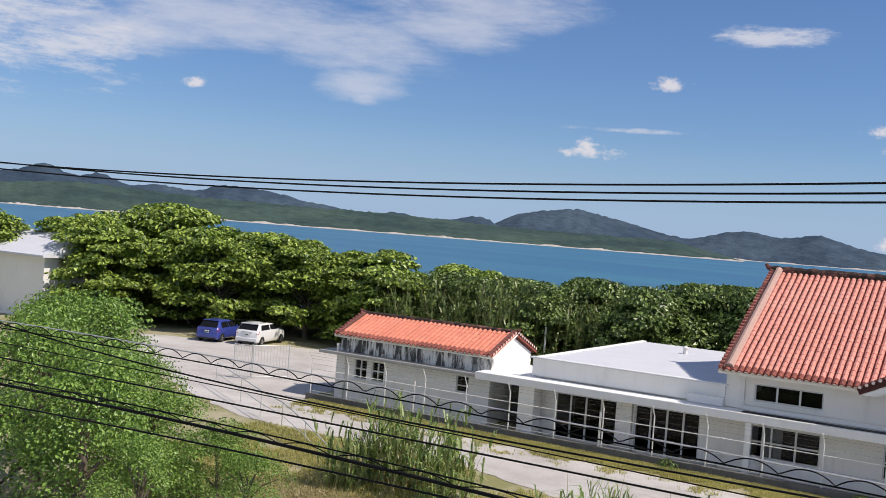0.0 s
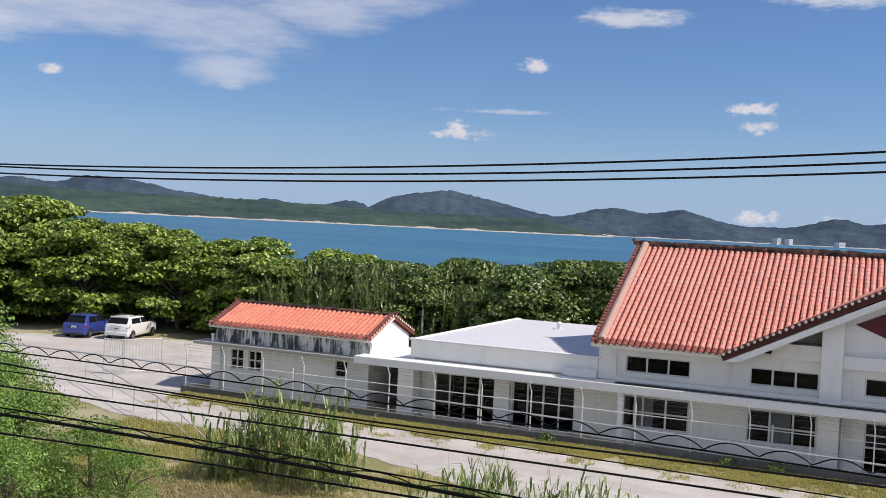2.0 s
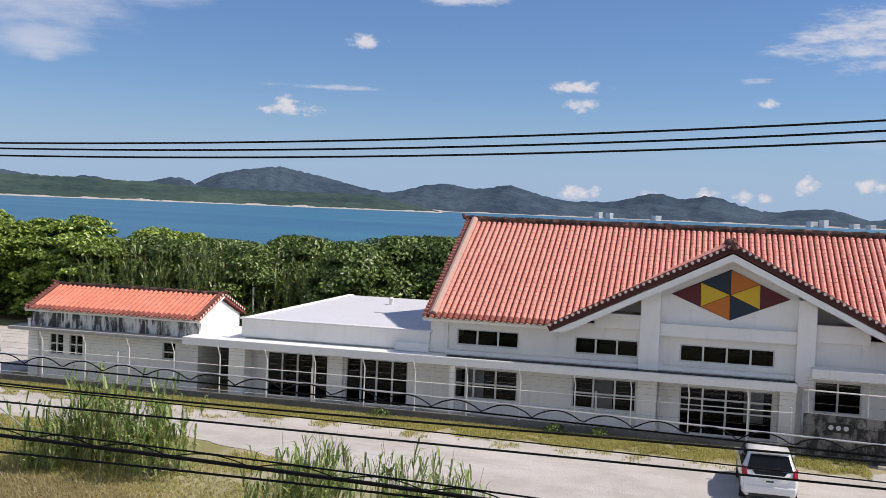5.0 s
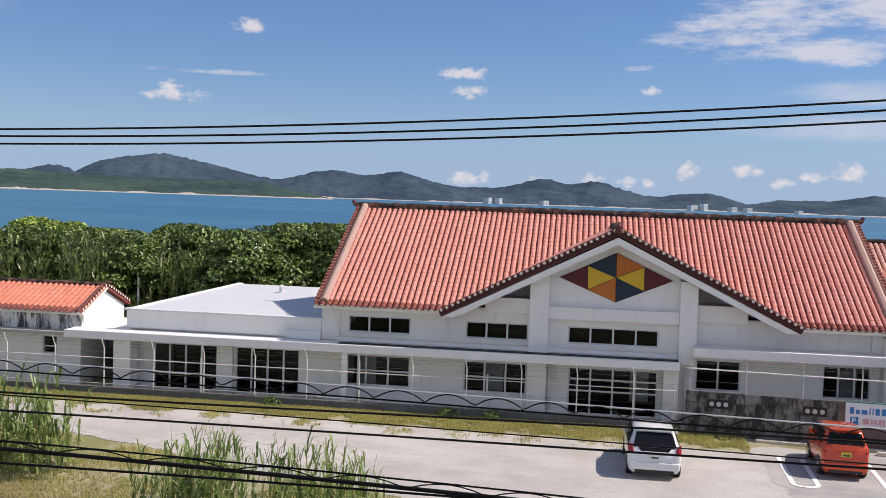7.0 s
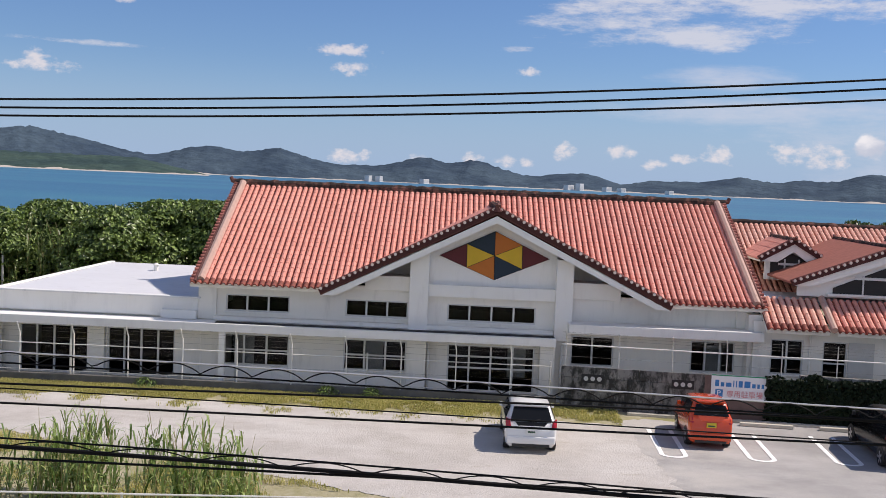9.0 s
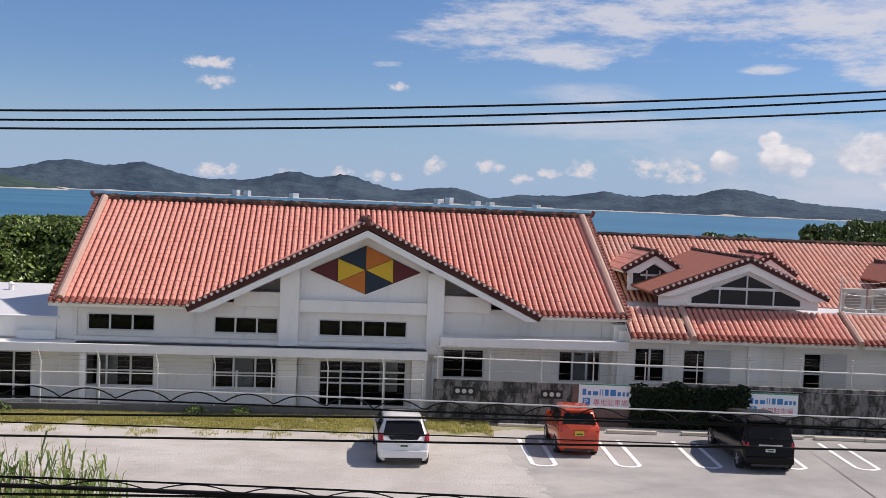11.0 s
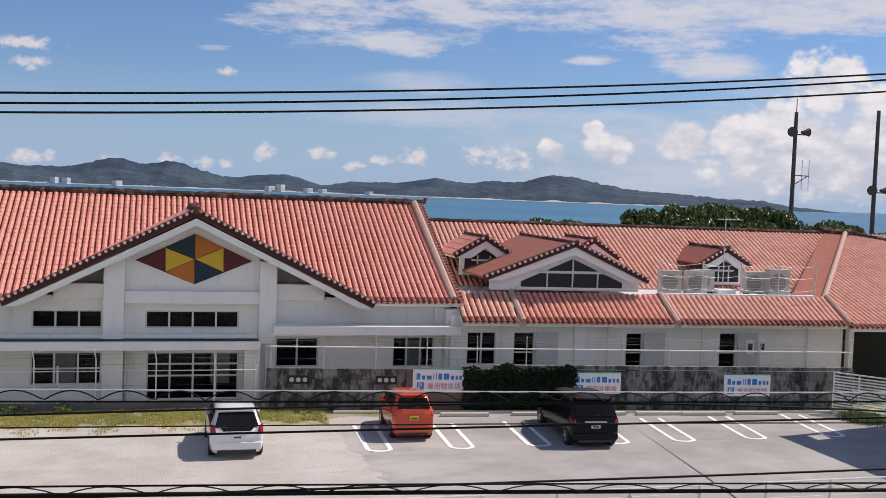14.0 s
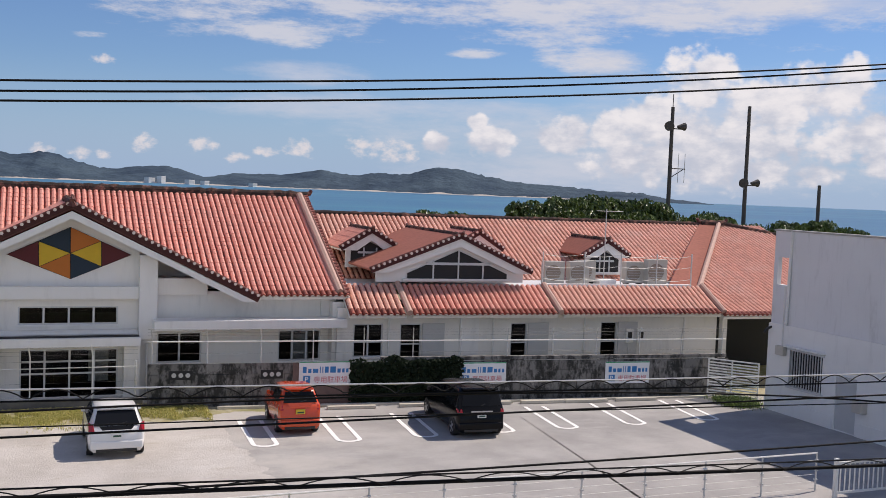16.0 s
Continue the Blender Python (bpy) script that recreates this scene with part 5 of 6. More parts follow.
# ---- the white house beside the lot ----
annex = thing("white_house", "two-storey weathered white painted concrete house", "building")
AX = 26.88
def side_wall(y0, y1, z0, z1, holes):
    m = wall_sheet(y0, y1, z0, z1, 0, 0.2, holes)
    m.v = [(AX + y, x, z) for x, y, z in m.v]
    return m


HOLES = [(30.85, 31.5, 4.92, 5.98), (28.75, 30.45, 1.15, 2.5), (27.05, 28.05, 0.05, 2.0)]
part("wall", side_wall(14.0, 31.7, 3.4, 6.98, HOLES[:1]), PLASTER_GREY, annex, "stained upper wall")
lower = side_wall(14.0, 31.75, 0, 3.4, HOLES[1:])
lower.v = [(x - 0.06, y, z) for x, y, z in lower.v]
part("wall", lower, PLASTER_WHITE, annex)
part("plinth", Mesh().box(AX - 0.10, 14.0, 0, AX - 0.065, 27.0, 0.5, 0.008).box(AX - 0.10, 28.1, 0, AX - 0.065, 31.75, 0.5, 0.008), PLASTER_WHITE, annex)
part("wall", Mesh().box(AX + 0.2, 31.5, 0, 40, 31.7, 4.7), PLASTER_WHITE, annex)
part("wall", Mesh().box(39.8, 14.0, 0, 40, 31.5, 6.9), PLASTER_WHITE, annex)
part("wall", Mesh().box(AX + 0.2, 14.0, 0, 39.8, 14.2, 6.9), PLASTER_WHITE, annex)
part("roof", Mesh().box(AX + 0.2, 14.2, 3.4, 39.8, 30.6, 6.6), PLASTER_GREY, annex)
part("coping", Mesh().box(AX - 0.05, 14.0, 6.985, AX + 0.3, 31.75, 7.05, 0.01), CONCRETE, annex)
w = part("window_back", Mesh().box(AX + 0.08, 28.75, 1.15, AX + 0.1, 30.45, 2.5), DARK, annex)
wf = part("window", Mesh().box(AX - 0.13, 28.65, 1.07, AX - 0.065, 30.55, 1.14), ALU, annex)
part("window_head", Mesh().box(AX - 0.13, 28.65, 2.51, AX - 0.065, 30.55, 2.58), ALU, wf)
for k in range(13):
    y = 28.78 + 1.64 * k / 12
    part("window_bar", Mesh().box(AX - 0.12, y - 0.016, 1.141, AX - 0.09, y + 0.016, 2.509), ALU, wf)
part("awning", Mesh().box(AX - 0.3, 28.6, 2.62, AX - 0.065, 30.6, 2.68, 0.01), PLASTER_WHITE, annex)
d = part("door", Mesh().box(AX - 0.03, 27.05, 0.05, AX + 0.02, 28.05, 2.0, 0.008), SHUTTER, annex, "grey flush metal door")
part("door_handle", Mesh().box(AX - 0.09, 27.15, 0.95, AX - 0.031, 27.2, 1.1), ALU, d)
part("conduit", Mesh().tube([(AX - 0.1, 30.75, 3.45), (AX - 0.03, 30.75, 7.0)], 0.055, 8), PIPE_WHITE, annex)
part("conduit", Mesh().tube([(AX - 0.1, 30.9, 2.3), (AX - 0.1, 30.9, 4.9)], 0.03, 6), PIPE_WHITE, annex)
part("junction_box", Mesh().box(AX - 0.26, 30.65, 2.25, AX - 0.065, 31.1, 2.6, 0.02), AC_BEIGE, annex)
part("gas_box", Mesh().box(AX - 0.36, 26.5, 0.9, AX - 0.065, 26.95, 1.35, 0.03), AC_BEIGE, annex)
part("camera_mount", Mesh().tube([(AX - 0.02, 31.6, 3.25), (AX - 0.28, 31.62, 3.15), (AX - 0.36, 31.62, 3.0)], 0.05, 6), DARK, annex)

# gate between wall and white house
gate = thing("metal_gate", "white louvred metal gate standing ajar by the wall", "gate", at=pose(25.75, 34.0, 0.0, 0, 0, -52))
part("gate_frame", Mesh().box(0, 0, 0.1, 0.05, 0.04, 1.65).box(2.0, 0, 0.1, 2.05, 0.04, 1.65).box(0.05, 0, 1.6, 2.0, 0.04, 1.65).box(0.05, 0, 0.1, 2.0, 0.04, 0.15).box(0.95, 0, 0.15, 1.0, 0.04, 1.6), PIPE_WHITE, gate)
for k in range(12):
    part("slat", Mesh().box(0.05, 0.006, 0.2 + 0.115 * k, 2.0, 0.03, 0.25 + 0.115 * k), PIPE_WHITE, gate)

# ---- the fence along the road ----
road_fence = thing("pipe_fence", "galvanised pipe fence with bent barbed wire arms on a concrete kerb", "fence")
part("kerb_wall", Mesh().box(-28.4, 36.92, -0.1, 3.8, 37.1, 0.30, 0.012), KERB, road_fence, "stained low concrete kerb")
x = -28.2
while x < 3.6:
    part("post", Mesh().tube([(x, 37.0, 0.28), (x, 37.0, 1.80), (x - 0.06, 36.86, 2.2)], 0.026, 6), PIPE_WHITE, road_fence)
    x += 2.02
for z, r, mat in ((1.42, 0.017, PIPE_WHITE), (0.42, 0.014, STEEL)):
    part("rail", Mesh().tube([(-28.2, 37.0, z), (3.6, 37.0, z)], r, 6), mat, road_fence)
for z, y in ((1.88, 36.97), (2.02, 36.92), (2.15, 36.88), (1.65, 37.0), (0.9, 37.0)):
    part("wire", Mesh().tube([(-28.2, y, z), (3.6, y, z)], 0.0035, 4), WIRE, road_fence)
for x in (-22.7, -14.2, -3.2, 3.55):
    thing("drainpipe", "dark rusty pole beside the fence", "pole", group="fence poles", mesh=Mesh().tube([(x, 37.05, 0.0), (x, 37.05, 1.6)], 0.04, 6), material=STEEL)


def yard_gate(at, w):
    t = thing("mesh_gate", "grey pipe gate with mesh standing open by the road", "gate", at=at)
    part("gate_frame", Mesh().tube([(0, 0, 0.1), (0, 0, 1.75)], 0.03, 6).tube([(w, 0, 0.1), (w, 0, 1.75)], 0.03, 6).tube([(0, 0, 1.7), (w, 0, 1.7)], 0.025, 6).tube([(0, 0, 0.15), (w, 0, 0.15)], 0.025, 6), STEEL, t)
    for k in range(1, 12):
        part("bar", Mesh().tube([(w * k / 12, 0, 0.15), (w * k / 12, 0, 1.7)], 0.01, 5), STEEL, t)


yard_gate(pose(-33.5, 39.0, 0, 0, 0, 55), 1.9)
yard_gate(pose(-34.3, 38.6, 0, 0, 0, 20), 1.0)
# handrail that steps down the bank
rail = thing("handrail", "thin grey pipe railing stepping down the grassy bank", "railing")
PTS = [(-33.0, 36.0, 1.1), (-29.5, 33.8, 1.05), (-27.0, 32.2, 1.0), (-24.8, 30.9, 1.0), (-22.8, 29.8, 0.7), (-20.8, 28.6, 0.3), (-18.8, 27.6, -0.05)]
part("rail", Mesh().tube(PTS, 0.025, 6), STEEL, rail)
part("rail", Mesh().tube([(a, b, c - 0.5) for a, b, c in PTS], 0.018, 6), STEEL, rail)
for a, b, c in PTS:
    part("post", Mesh().tube([(a, b, c - 1.4), (a, b, c)], 0.025, 6), STEEL, rail)

# near fence of the lot
near_fence = thing("mesh_fence", "low galvanised mesh fence at the edge of the lot", "fence")
for i in range(10):
    x = 3.6 + 1.88 * i
    part("post", Mesh().tube([(x, 22.0, 0), (x, 22.0, 1.12)], 0.024, 6), STEEL, near_fence)
    for z in (0.35, 0.62, 0.9):
        part("clamp", Mesh().box(x - 0.04, 21.96, z - 0.02, x + 0.04, 22.04, z + 0.02), STEEL, near_fence)
part("rail", Mesh().tube([(-10.5, 21.8, 0.75), (-4.0, 21.95, 0.9), (3.6, 22.0, 1.1), (20.5, 22.0, 1.1)], 0.024, 6), PIPE_WHITE, near_fence)
for z in (0.1, 0.3, 0.5, 0.7, 0.9):
    part("wire", Mesh().tube([(3.6, 22.0, z), (20.5, 22.0, z)], 0.005, 4), STEEL, near_fence)
for x in (-10.5, -7.2, -4.0, 0.0):
    part("post", Mesh().tube([(x, 21.9, -1.2), (x, 21.9, 0.85)], 0.024, 6), STEEL, near_fence)
slide = thing("sliding_gate", "white barred sliding gate at the lot entrance", "gate")
for z in (0.95, 0.12):
    part("gate_rail", Mesh().box(20.65, 21.3, z, 26.9, 21.36, z + 0.06), PIPE_WHITE, slide)
part("gate_post", Mesh().box(20.55, 21.28, 0, 20.65, 21.38, 1.12, 0.01), PIPE_WHITE, slide)
for k in range(36):
    part("bar", Mesh().box(20.75 + 0.17 * k, 21.315, 0.18, 20.775 + 0.17 * k, 21.345, 0.95), PIPE_WHITE, slide)

# ---- overhead lines ----
def curve_line(y, coef, x0, x1, n=60, lift=0.0):
    return [(x, y, sum(c * x ** i for i, c in enumerate(coef)) + lift) for x in (x0 + (x1 - x0) * i / n for i in range(n + 1))]


def wire(label, y, coef, r, x0=-14.3, x1=19.0, material=None):
    return thing("overhead_cable", label, "cable", group="overhead cables", mesh=Mesh().tube(curve_line(y, coef, x0, x1), r, 6), material=material or CABLE, smooth=True)


for y, c in ((9.5, (8.815, 0.0655, 0.0033)), (9.5, (8.725, 0.0648, 0.0038)), (9.45, (8.638, 0.0615, 0.0035))):
    wire("black power cable strung along the street", y, c, 0.011)
for label, c, r in (("black telephone cable below the street strand", (6.158, 0.0077, -0.0017, -0.00035), 0.010), ("black telephone cable along the street", (5.955, -0.0009, -0.00018), 0.010),
                    ("thin black drop cable along the street", (6.03, -0.016, -0.0006), 0.006), ("thick black cable bundle along the street", (5.470, -0.034, -0.00106, 0.00008), 0.018),
                    ("black cable beside the thick bundle", (5.464, -0.0065, -0.0006, 0.00008), 0.011)):
    wire(label, 8.5 + 0.03 * c[1], c, r)


def lashed(label, y, coef, sag, period, r, light):
    """A grey strand with a cable looped below it."""
    t = thing("lashed_cable", label, "cable", group="overhead cables")
    part("strand", Mesh().tube(curve_line(y, coef, -14.3, 19), 0.0085, 6), light, t)
    pts, n = [], int(33.3 / period * 10)
    for i in range(n + 1):
        x = -14.3 + 33.3 * i / n
        ph = abs(math.sin(math.pi * (x / period + 0.15 * math.sin(x * 0.9))))
        pts.append((x, y - 0.02, sum(c * x ** k for k, c in enumerate(coef)) - sag * (1 - ph ** 0.8)))
    part("loop", Mesh().tube(pts, r, 5), CABLE, t, "black cable hanging in even loops")
    part("carrier", Mesh().tube(curve_line(y - 0.01, coef, -14.3, 19, lift=-sag - 0.006), 0.008, 5), CABLE, t)


lashed("grey strand with a black cable lashed in loops", 8.5, (6.327, -0.0202, -0.00026, 0.00007), 0.085, 0.44, 0.006, CABLE_GREY)
lashed("black strand with loosely looped cables", 8.45, (5.555, -0.034, -0.00106, 0.00008), 0.075, 0.75, 0.006, CABLE)

# ---- street poles that carry the lines ----
for x in (-14.3, 19.1):
    t = thing("utility_pole", "grey concrete utility pole carrying the street cables", "pole", at=pose(x, 9.0, 0), group="utility poles")
    part("pole", Mesh().tube([(0, 0, -2.5), (0, 0, 12.5)], 0.17, 12, 0.11), CONCRETE, t)
    for z in (8.0, 8.9, 10.4, 11.5):
        part("cross_arm", Mesh().box(-0.05, -0.75, z - 0.05, 0.05, 0.75, z + 0.05), STEEL, t)
    part("cable_bracket", Mesh().box(-0.1, -0.65, 5.2, 0.1, -0.1, 6.7, 0.01), STEEL, t)

# ---- loudspeaker masts behind the house ----
def mast(x, y, top, horns, label, aerials=False):
    t = thing("loudspeaker_mast", label, "mast", at=pose(x, y, 0), group="masts")
    part("pole", Mesh().tube([(0, 0, -0.5), (0, 0, top)], 0.19, 10, 0.13), MAST, t)
    for z, s in horns:
        part("bracket", Mesh().box(-0.5, -0.28, z - 0.2, 0.9, -0.22, z - 0.12), MAST, t)
        h = part("horn", Mesh().tube([(0.3, -0.25, z), (0.65, -0.25, z + 0.02), (0.9, -0.25, z + 0.03)], 0.09, 10, 0.3), MAST, t)
        part("horn", Mesh().tube([(-0.3, -0.25, z - 0.02), (-0.5, -0.4, z - 0.02), (-0.6, -0.55, z - 0.02)], 0.1, 10, 0.36), MAST, t)
    if aerials:
        part("tip", Mesh().tube([(0, 0, top), (0, 0, top + 0.9)], 0.03, 6), MAST, t)
        part("arm", Mesh().tube([(0, 0, 10.3), (1.3, 0, 10.3)], 0.04, 6), MAST, t)
        part("arm", Mesh().tube([(0, 0, 9.6), (1.1, 0, 10.25)], 0.03, 6), MAST, t)
        for x1 in (0.7, 1.25):
            part("aerial", Mesh().tube([(x1, 0, 9.3), (x1, 0, 11.4)], 0.022, 5), STEEL, t)


MAST = plain("dark_weathered_pole", (0.07, 0.065, 0.06), 0.7, 0, 0.2, 2)
mast(42.7, 62, 14.7, [(13.3, 1)], "tall dark pole with grey horn loudspeakers and aerials", True)
mast(49.45, 62, 15.2, [(9.5, 1)], "tall dark pole with two pale horn loudspeakers")
mast(56.47, 62, 9.6, [], "plain dark utility pole behind the trees")
for x, top in ((-24.24, 3.1), (-21.6, 2.2)):
    thing("pole", "short pale pole behind the flat roof", "pole", group="yard poles", mesh=Mesh().tube([(x, 53.5, 0), (x, 53.5, top)], 0.06, 8), material=STEEL)

# ---- cars ----
def paint(name, colour, rough=0.25, coat=0.6):
    m = Mat(name, rough, 0.0, 0.5 if coat > 0.3 else 0.15)
    m.b.inputs["Coat Weight"].default_value = coat
    m.b.inputs["Coat Roughness"].default_value = 0.08
    return m.done(m.hsv(colour, m.noise(2.5), 0.05))


CAR_GLASS = Mat("dark_car_glass", 0.08, 0, 0.15).done((0.012, 0.013, 0.015))
LAMP_RED = Mat("red_lamp_lens", 0.15, 0, 0.5).done((0.35, 0.01, 0.02))
LAMP_CLEAR = Mat("clear_lamp_lens", 0.12, 0, 0.5).done((0.6, 0.6, 0.6))
TRIM = plain("black_trim", (0.02, 0.02, 0.02), 0.5)
RIM = plain("alloy_rim", (0.55, 0.55, 0.56), 0.3, 0.8)
PLATE_WHITE = plain("white_plate", (0.75, 0.75, 0.72), 0.5)
PLATE_YELLOW = plain("yellow_plate", (0.7, 0.5, 0.03), 0.5)
PLATE_INK = plain("plate_ink", (0.03, 0.08, 0.05), 0.5)


def hull(points, bevel, segments=3):
    bm = bmesh.new()
    for p in points:
        bm.verts.new(p)
    r = bmesh.ops.convex_hull(bm, input=bm.verts[:])
    bmesh.ops.delete(bm, geom=list({e for e in r.get("geom_unused", []) + r.get("geom_interior", []) if isinstance(e, bmesh.types.BMVert)}), context="VERTS")
    bmesh.ops.dissolve_limit(bm, angle_limit=radians(2), verts=bm.verts[:], edges=bm.edges[:])
    bmesh.ops.bevel(bm, geom=bm.edges[:], offset=bevel, segments=segments, affect="EDGES", profile=0.5)
    return Mesh().from_bm(bm)


def mirror(pts):
    return [p for x, y, z in pts for p in ((x, y, z), (-x, y, z))]


def panel(quad, shrink, off, thick=0.012):
    """A thin pane lying on a quad, shrunk by (across, up) and lifted off."""
    q = [Vector(p) for p in quad]
    c = sum(q, Vector()) / 4
    n = (q[1] - q[0]).cross(q[3] - q[0]).normalized()
    q = [c + (p - c) * shrink for p in q]
    a, b = [p + n * off for p in q], [p + n * (off + thick) for p in q]
    return Mesh().add(a + b, [(3, 2, 1, 0), (4, 5, 6, 7), (0, 1, 5, 4), (1, 2, 6, 5), (2, 3, 7, 6), (3, 0, 4, 7)])


def between(rows):
    """A smooth curve through (y, value) rows."""
    def value(y):
        for (ya, a), (yb, b) in zip(rows, rows[1:]):
            if y <= yb:
                return a + (b - a) * max(0.0, (y - ya) / (yb - ya))
        return rows[-1][1]
    return value


def shape_of(L, H, belt, w, gw, rake, boxy):
    """The car's outline from the side and its half width along the top."""
    y1, hood = 0.08 + rake, L - (0.75 if boxy else 0.95)
    top = between([(0.0, 0.52), (0.03, belt - 0.10), (0.08, belt - 0.01), (y1, H - 0.07), (y1 + 0.14, H - 0.015), (L * 0.36, H), (L * 0.55, H - 0.05), (L * 0.62, H - 0.14), (hood, belt), (L - 0.3, belt - 0.10), (L - 0.06, belt - 0.26), (L, 0.45)])
    half = between([(0.0, w * 0.80), (0.03, w * 0.88), (0.08, w * 0.86), (y1, gw * 0.98), (L * 0.36, gw), (L * 0.62, gw * 0.95), (hood, w * 0.84), (L - 0.3, w * 0.80), (L, w * 0.62)])
    return top, half


def car_shell(L, w, belt, top_at, half_at):
    """One skin lofted through cross sections from tail to nose."""
    ys = sorted({0.0, 0.03, 0.08, L, L - 0.06} | {0.08 + (L - 0.14) * i / 36 for i in range(37)})
    m, n, v = Mesh(), 15, []
    for y in ys:
        k = 1.0 - 0.10 * max(0.0, 1 - y / 0.25) ** 2 - 0.16 * max(0.0, 1 - (L - y) / 0.5) ** 2
        wb, top, h = w * k, top_at(y), half_at(y)
        b = min(belt, top - 0.05)
        side = [(wb * 0.90, 0.22), (wb * 0.97, 0.30), (wb, 0.50 if b > 0.6 else 0.3 + (b - 0.3) * 0.5), (wb * 0.995, b - 0.10 if b > 0.7 else b - 0.03), (wb * 0.965, b), (min(wb * 0.955, h + 0.035), max(b + 0.01, top - 0.09)), (min(wb * 0.94, h - 0.02), top - 0.012), (h * 0.55, top + 0.012)]
        v += [(-x, y, z) for x, z in side] + [(x, y, z) for x, z in side[-2::-1]]
    f = [(i * n + j, i * n + j + 1, (i + 1) * n + j + 1, (i + 1) * n + j) for i in range(len(ys) - 1) for j in range(n - 1)]
    return m.add(v, f + [tuple(range(n)), tuple(range((len(ys) - 1) * n + n - 1, (len(ys) - 1) * n - 1, -1))] + [(i * n, (i + 1) * n, (i + 1) * n + n - 1, i * n + n - 1) for i in range(len(ys) - 1)])


def car(name, label, at, L, W, H, body, belt, rear_rake, boxy, plate, lamp, roof_rails=False, group="", lamp_up=-0.02):
    """A car with its tail at y = 0, nose at y = L."""
    t = thing(name, label, "car", at=at @ Matrix.Diagonal((0.92, 0.92, 0.92, 1)), group=group)
    w, gw = W / 2, W / 2 * (0.74 if not boxy else 0.82)
    nose = L - 0.95 if not boxy else L - 0.75
    top_at, half_at = shape_of(L, H, belt, w, gw, rear_rake, boxy)
    part("body", car_shell(L, w, belt, top_at, half_at), body, t, smooth=True)
    y0, y1, y2, y3 = 0.08, 0.08 + rear_rake, L * 0.60, nose + 0.05
    ya, yb = y0 + 0.03, y1 - 0.05
    wa, wb = half_at(ya) * 0.95, half_at(yb) * 0.90
    za, zb = top_at(ya) + 0.012, top_at(yb) + 0.012
    part("rear_window", panel([(-wa, ya, za), (wa, ya, za), (wb, yb, zb), (-wb, yb, zb)], 1.0, 0.006), CAR_GLASS, t)
    if not boxy:
        part("tailgate_garnish", panel([(-wa * 0.62, 0.05, belt - 0.10), (wa * 0.62, 0.05, belt - 0.10), (wa * 0.78, ya - 0.01, za - 0.005), (-wa * 0.78, ya - 0.01, za - 0.005)], 1.0, 0.012), CAR_GLASS if lamp_up > 0 else body, t)
    part("wiper", Mesh().tube([Vector((0.0, ya - 0.02, za + 0.02)), Vector((0.3, ya + 0.05, za + 0.10))], 0.012, 5), TRIM, t)
    for s in (-1, 1):
        gb = w * 0.965
        sq = [(s * gb, y1 * 0.7 + 0.12, belt), (s * gb, L * 0.42, belt), (s * (gw + 0.03), L * 0.40, H - 0.10), (s * (gw + 0.03), y1 + 0.10, H - 0.10)]
        sq2 = [(s * gb, L * 0.43, belt), (s * gb, y3 - 0.30, belt - 0.01), (s * (gw + 0.03), y2 - 0.03, H - 0.12), (s * (gw + 0.03), L * 0.41, H - 0.10)]
        for q in (sq, sq2):
            q = q if s < 0 else q[::-1]
            q = q[::-1]
            part("side_window", panel(q, 0.92, 0.006), CAR_GLASS, t)
        part("mirror", hull([(s * (w + dx), y3 - 0.45 + dy, belt + dz) for dx in (-0.02, 0.10) for dy in (0, 0.1) for dz in (-0.02, 0.13)], 0.02), body if not boxy else TRIM, t)
        part("tail_lamp", hull([(s * (w * 0.985), 0.20, belt + lamp_up), (s * (w * 0.985), 0.10, belt - lamp), (s * (w * 0.985), 0.34, belt + lamp_up * 0.6), (s * (w * 0.985), 0.30, belt - lamp * 0.8),
                                (s * (w * 0.84), 0.06, belt + lamp_up * 0.8), (s * (w * 0.76), 0.015, belt - lamp), (s * (w * 0.9), 0.01, belt - lamp), (s * (w * 0.8), 0.2, belt)], 0.02), LAMP_RED, t)
        part("door_handle", Mesh().box(s * w - 0.012, L * 0.36, belt - 0.2, s * w + 0.016, L * 0.36 + 0.18, belt - 0.165, 0.006), body, t)
        for y in (0.66, L - 0.78):
            arch = [(y + math.cos(a) * 0.37, 0.30 + max(0, math.sin(a)) * 0.37 - 0.03) for a in (math.pi * k / 12 for k in range(13))]
            part("wheel_arch", Mesh().prism(arch, "x", s * (w * 0.70), s * (w + 0.006)), TRIM, t)
            wh = part("wheel", Mesh().prism([(y + math.cos(a) * 0.29, 0.29 + math.sin(a) * 0.29) for a in (2 * math.pi * k / 20 for k in range(20))], "x", s * (w - 0.19), s * (w + 0.012)), DARK, t)
            rim = Mesh().prism([(y + math.cos(a) * 0.055, 0.29 + math.sin(a) * 0.055) for a in (2 * math.pi * k / 10 for k in range(10))], "x", s * (w + 0.0125), s * (w + 0.02))
            for k in range(5):
                a = 2 * math.pi * k / 5
                d, e = Vector((0, math.cos(a), math.sin(a))), Vector((0, -math.sin(a), math.cos(a)))
                c = Vector((s * (w + 0.0125), y, 0.29))
                q = [c + e * 0.03, c + d * 0.2 + e * 0.04, c + d * 0.2 - e * 0.04, c - e * 0.03]
                o = Vector((s * 0.006, 0, 0))
                rim.add(q + [p + o for p in q], [(3, 2, 1, 0), (4, 5, 6, 7), (0, 1, 5, 4), (1, 2, 6, 5), (2, 3, 7, 6), (3, 0, 4, 7)])
            part("rim", rim, RIM, wh)
    part("bumper", hull([(s * w * 0.93, y, z) for s in (-1, 1) for y in (-0.045, 0.2) for z in (0.30, 0.56)], 0.05), body, t, smooth=True)
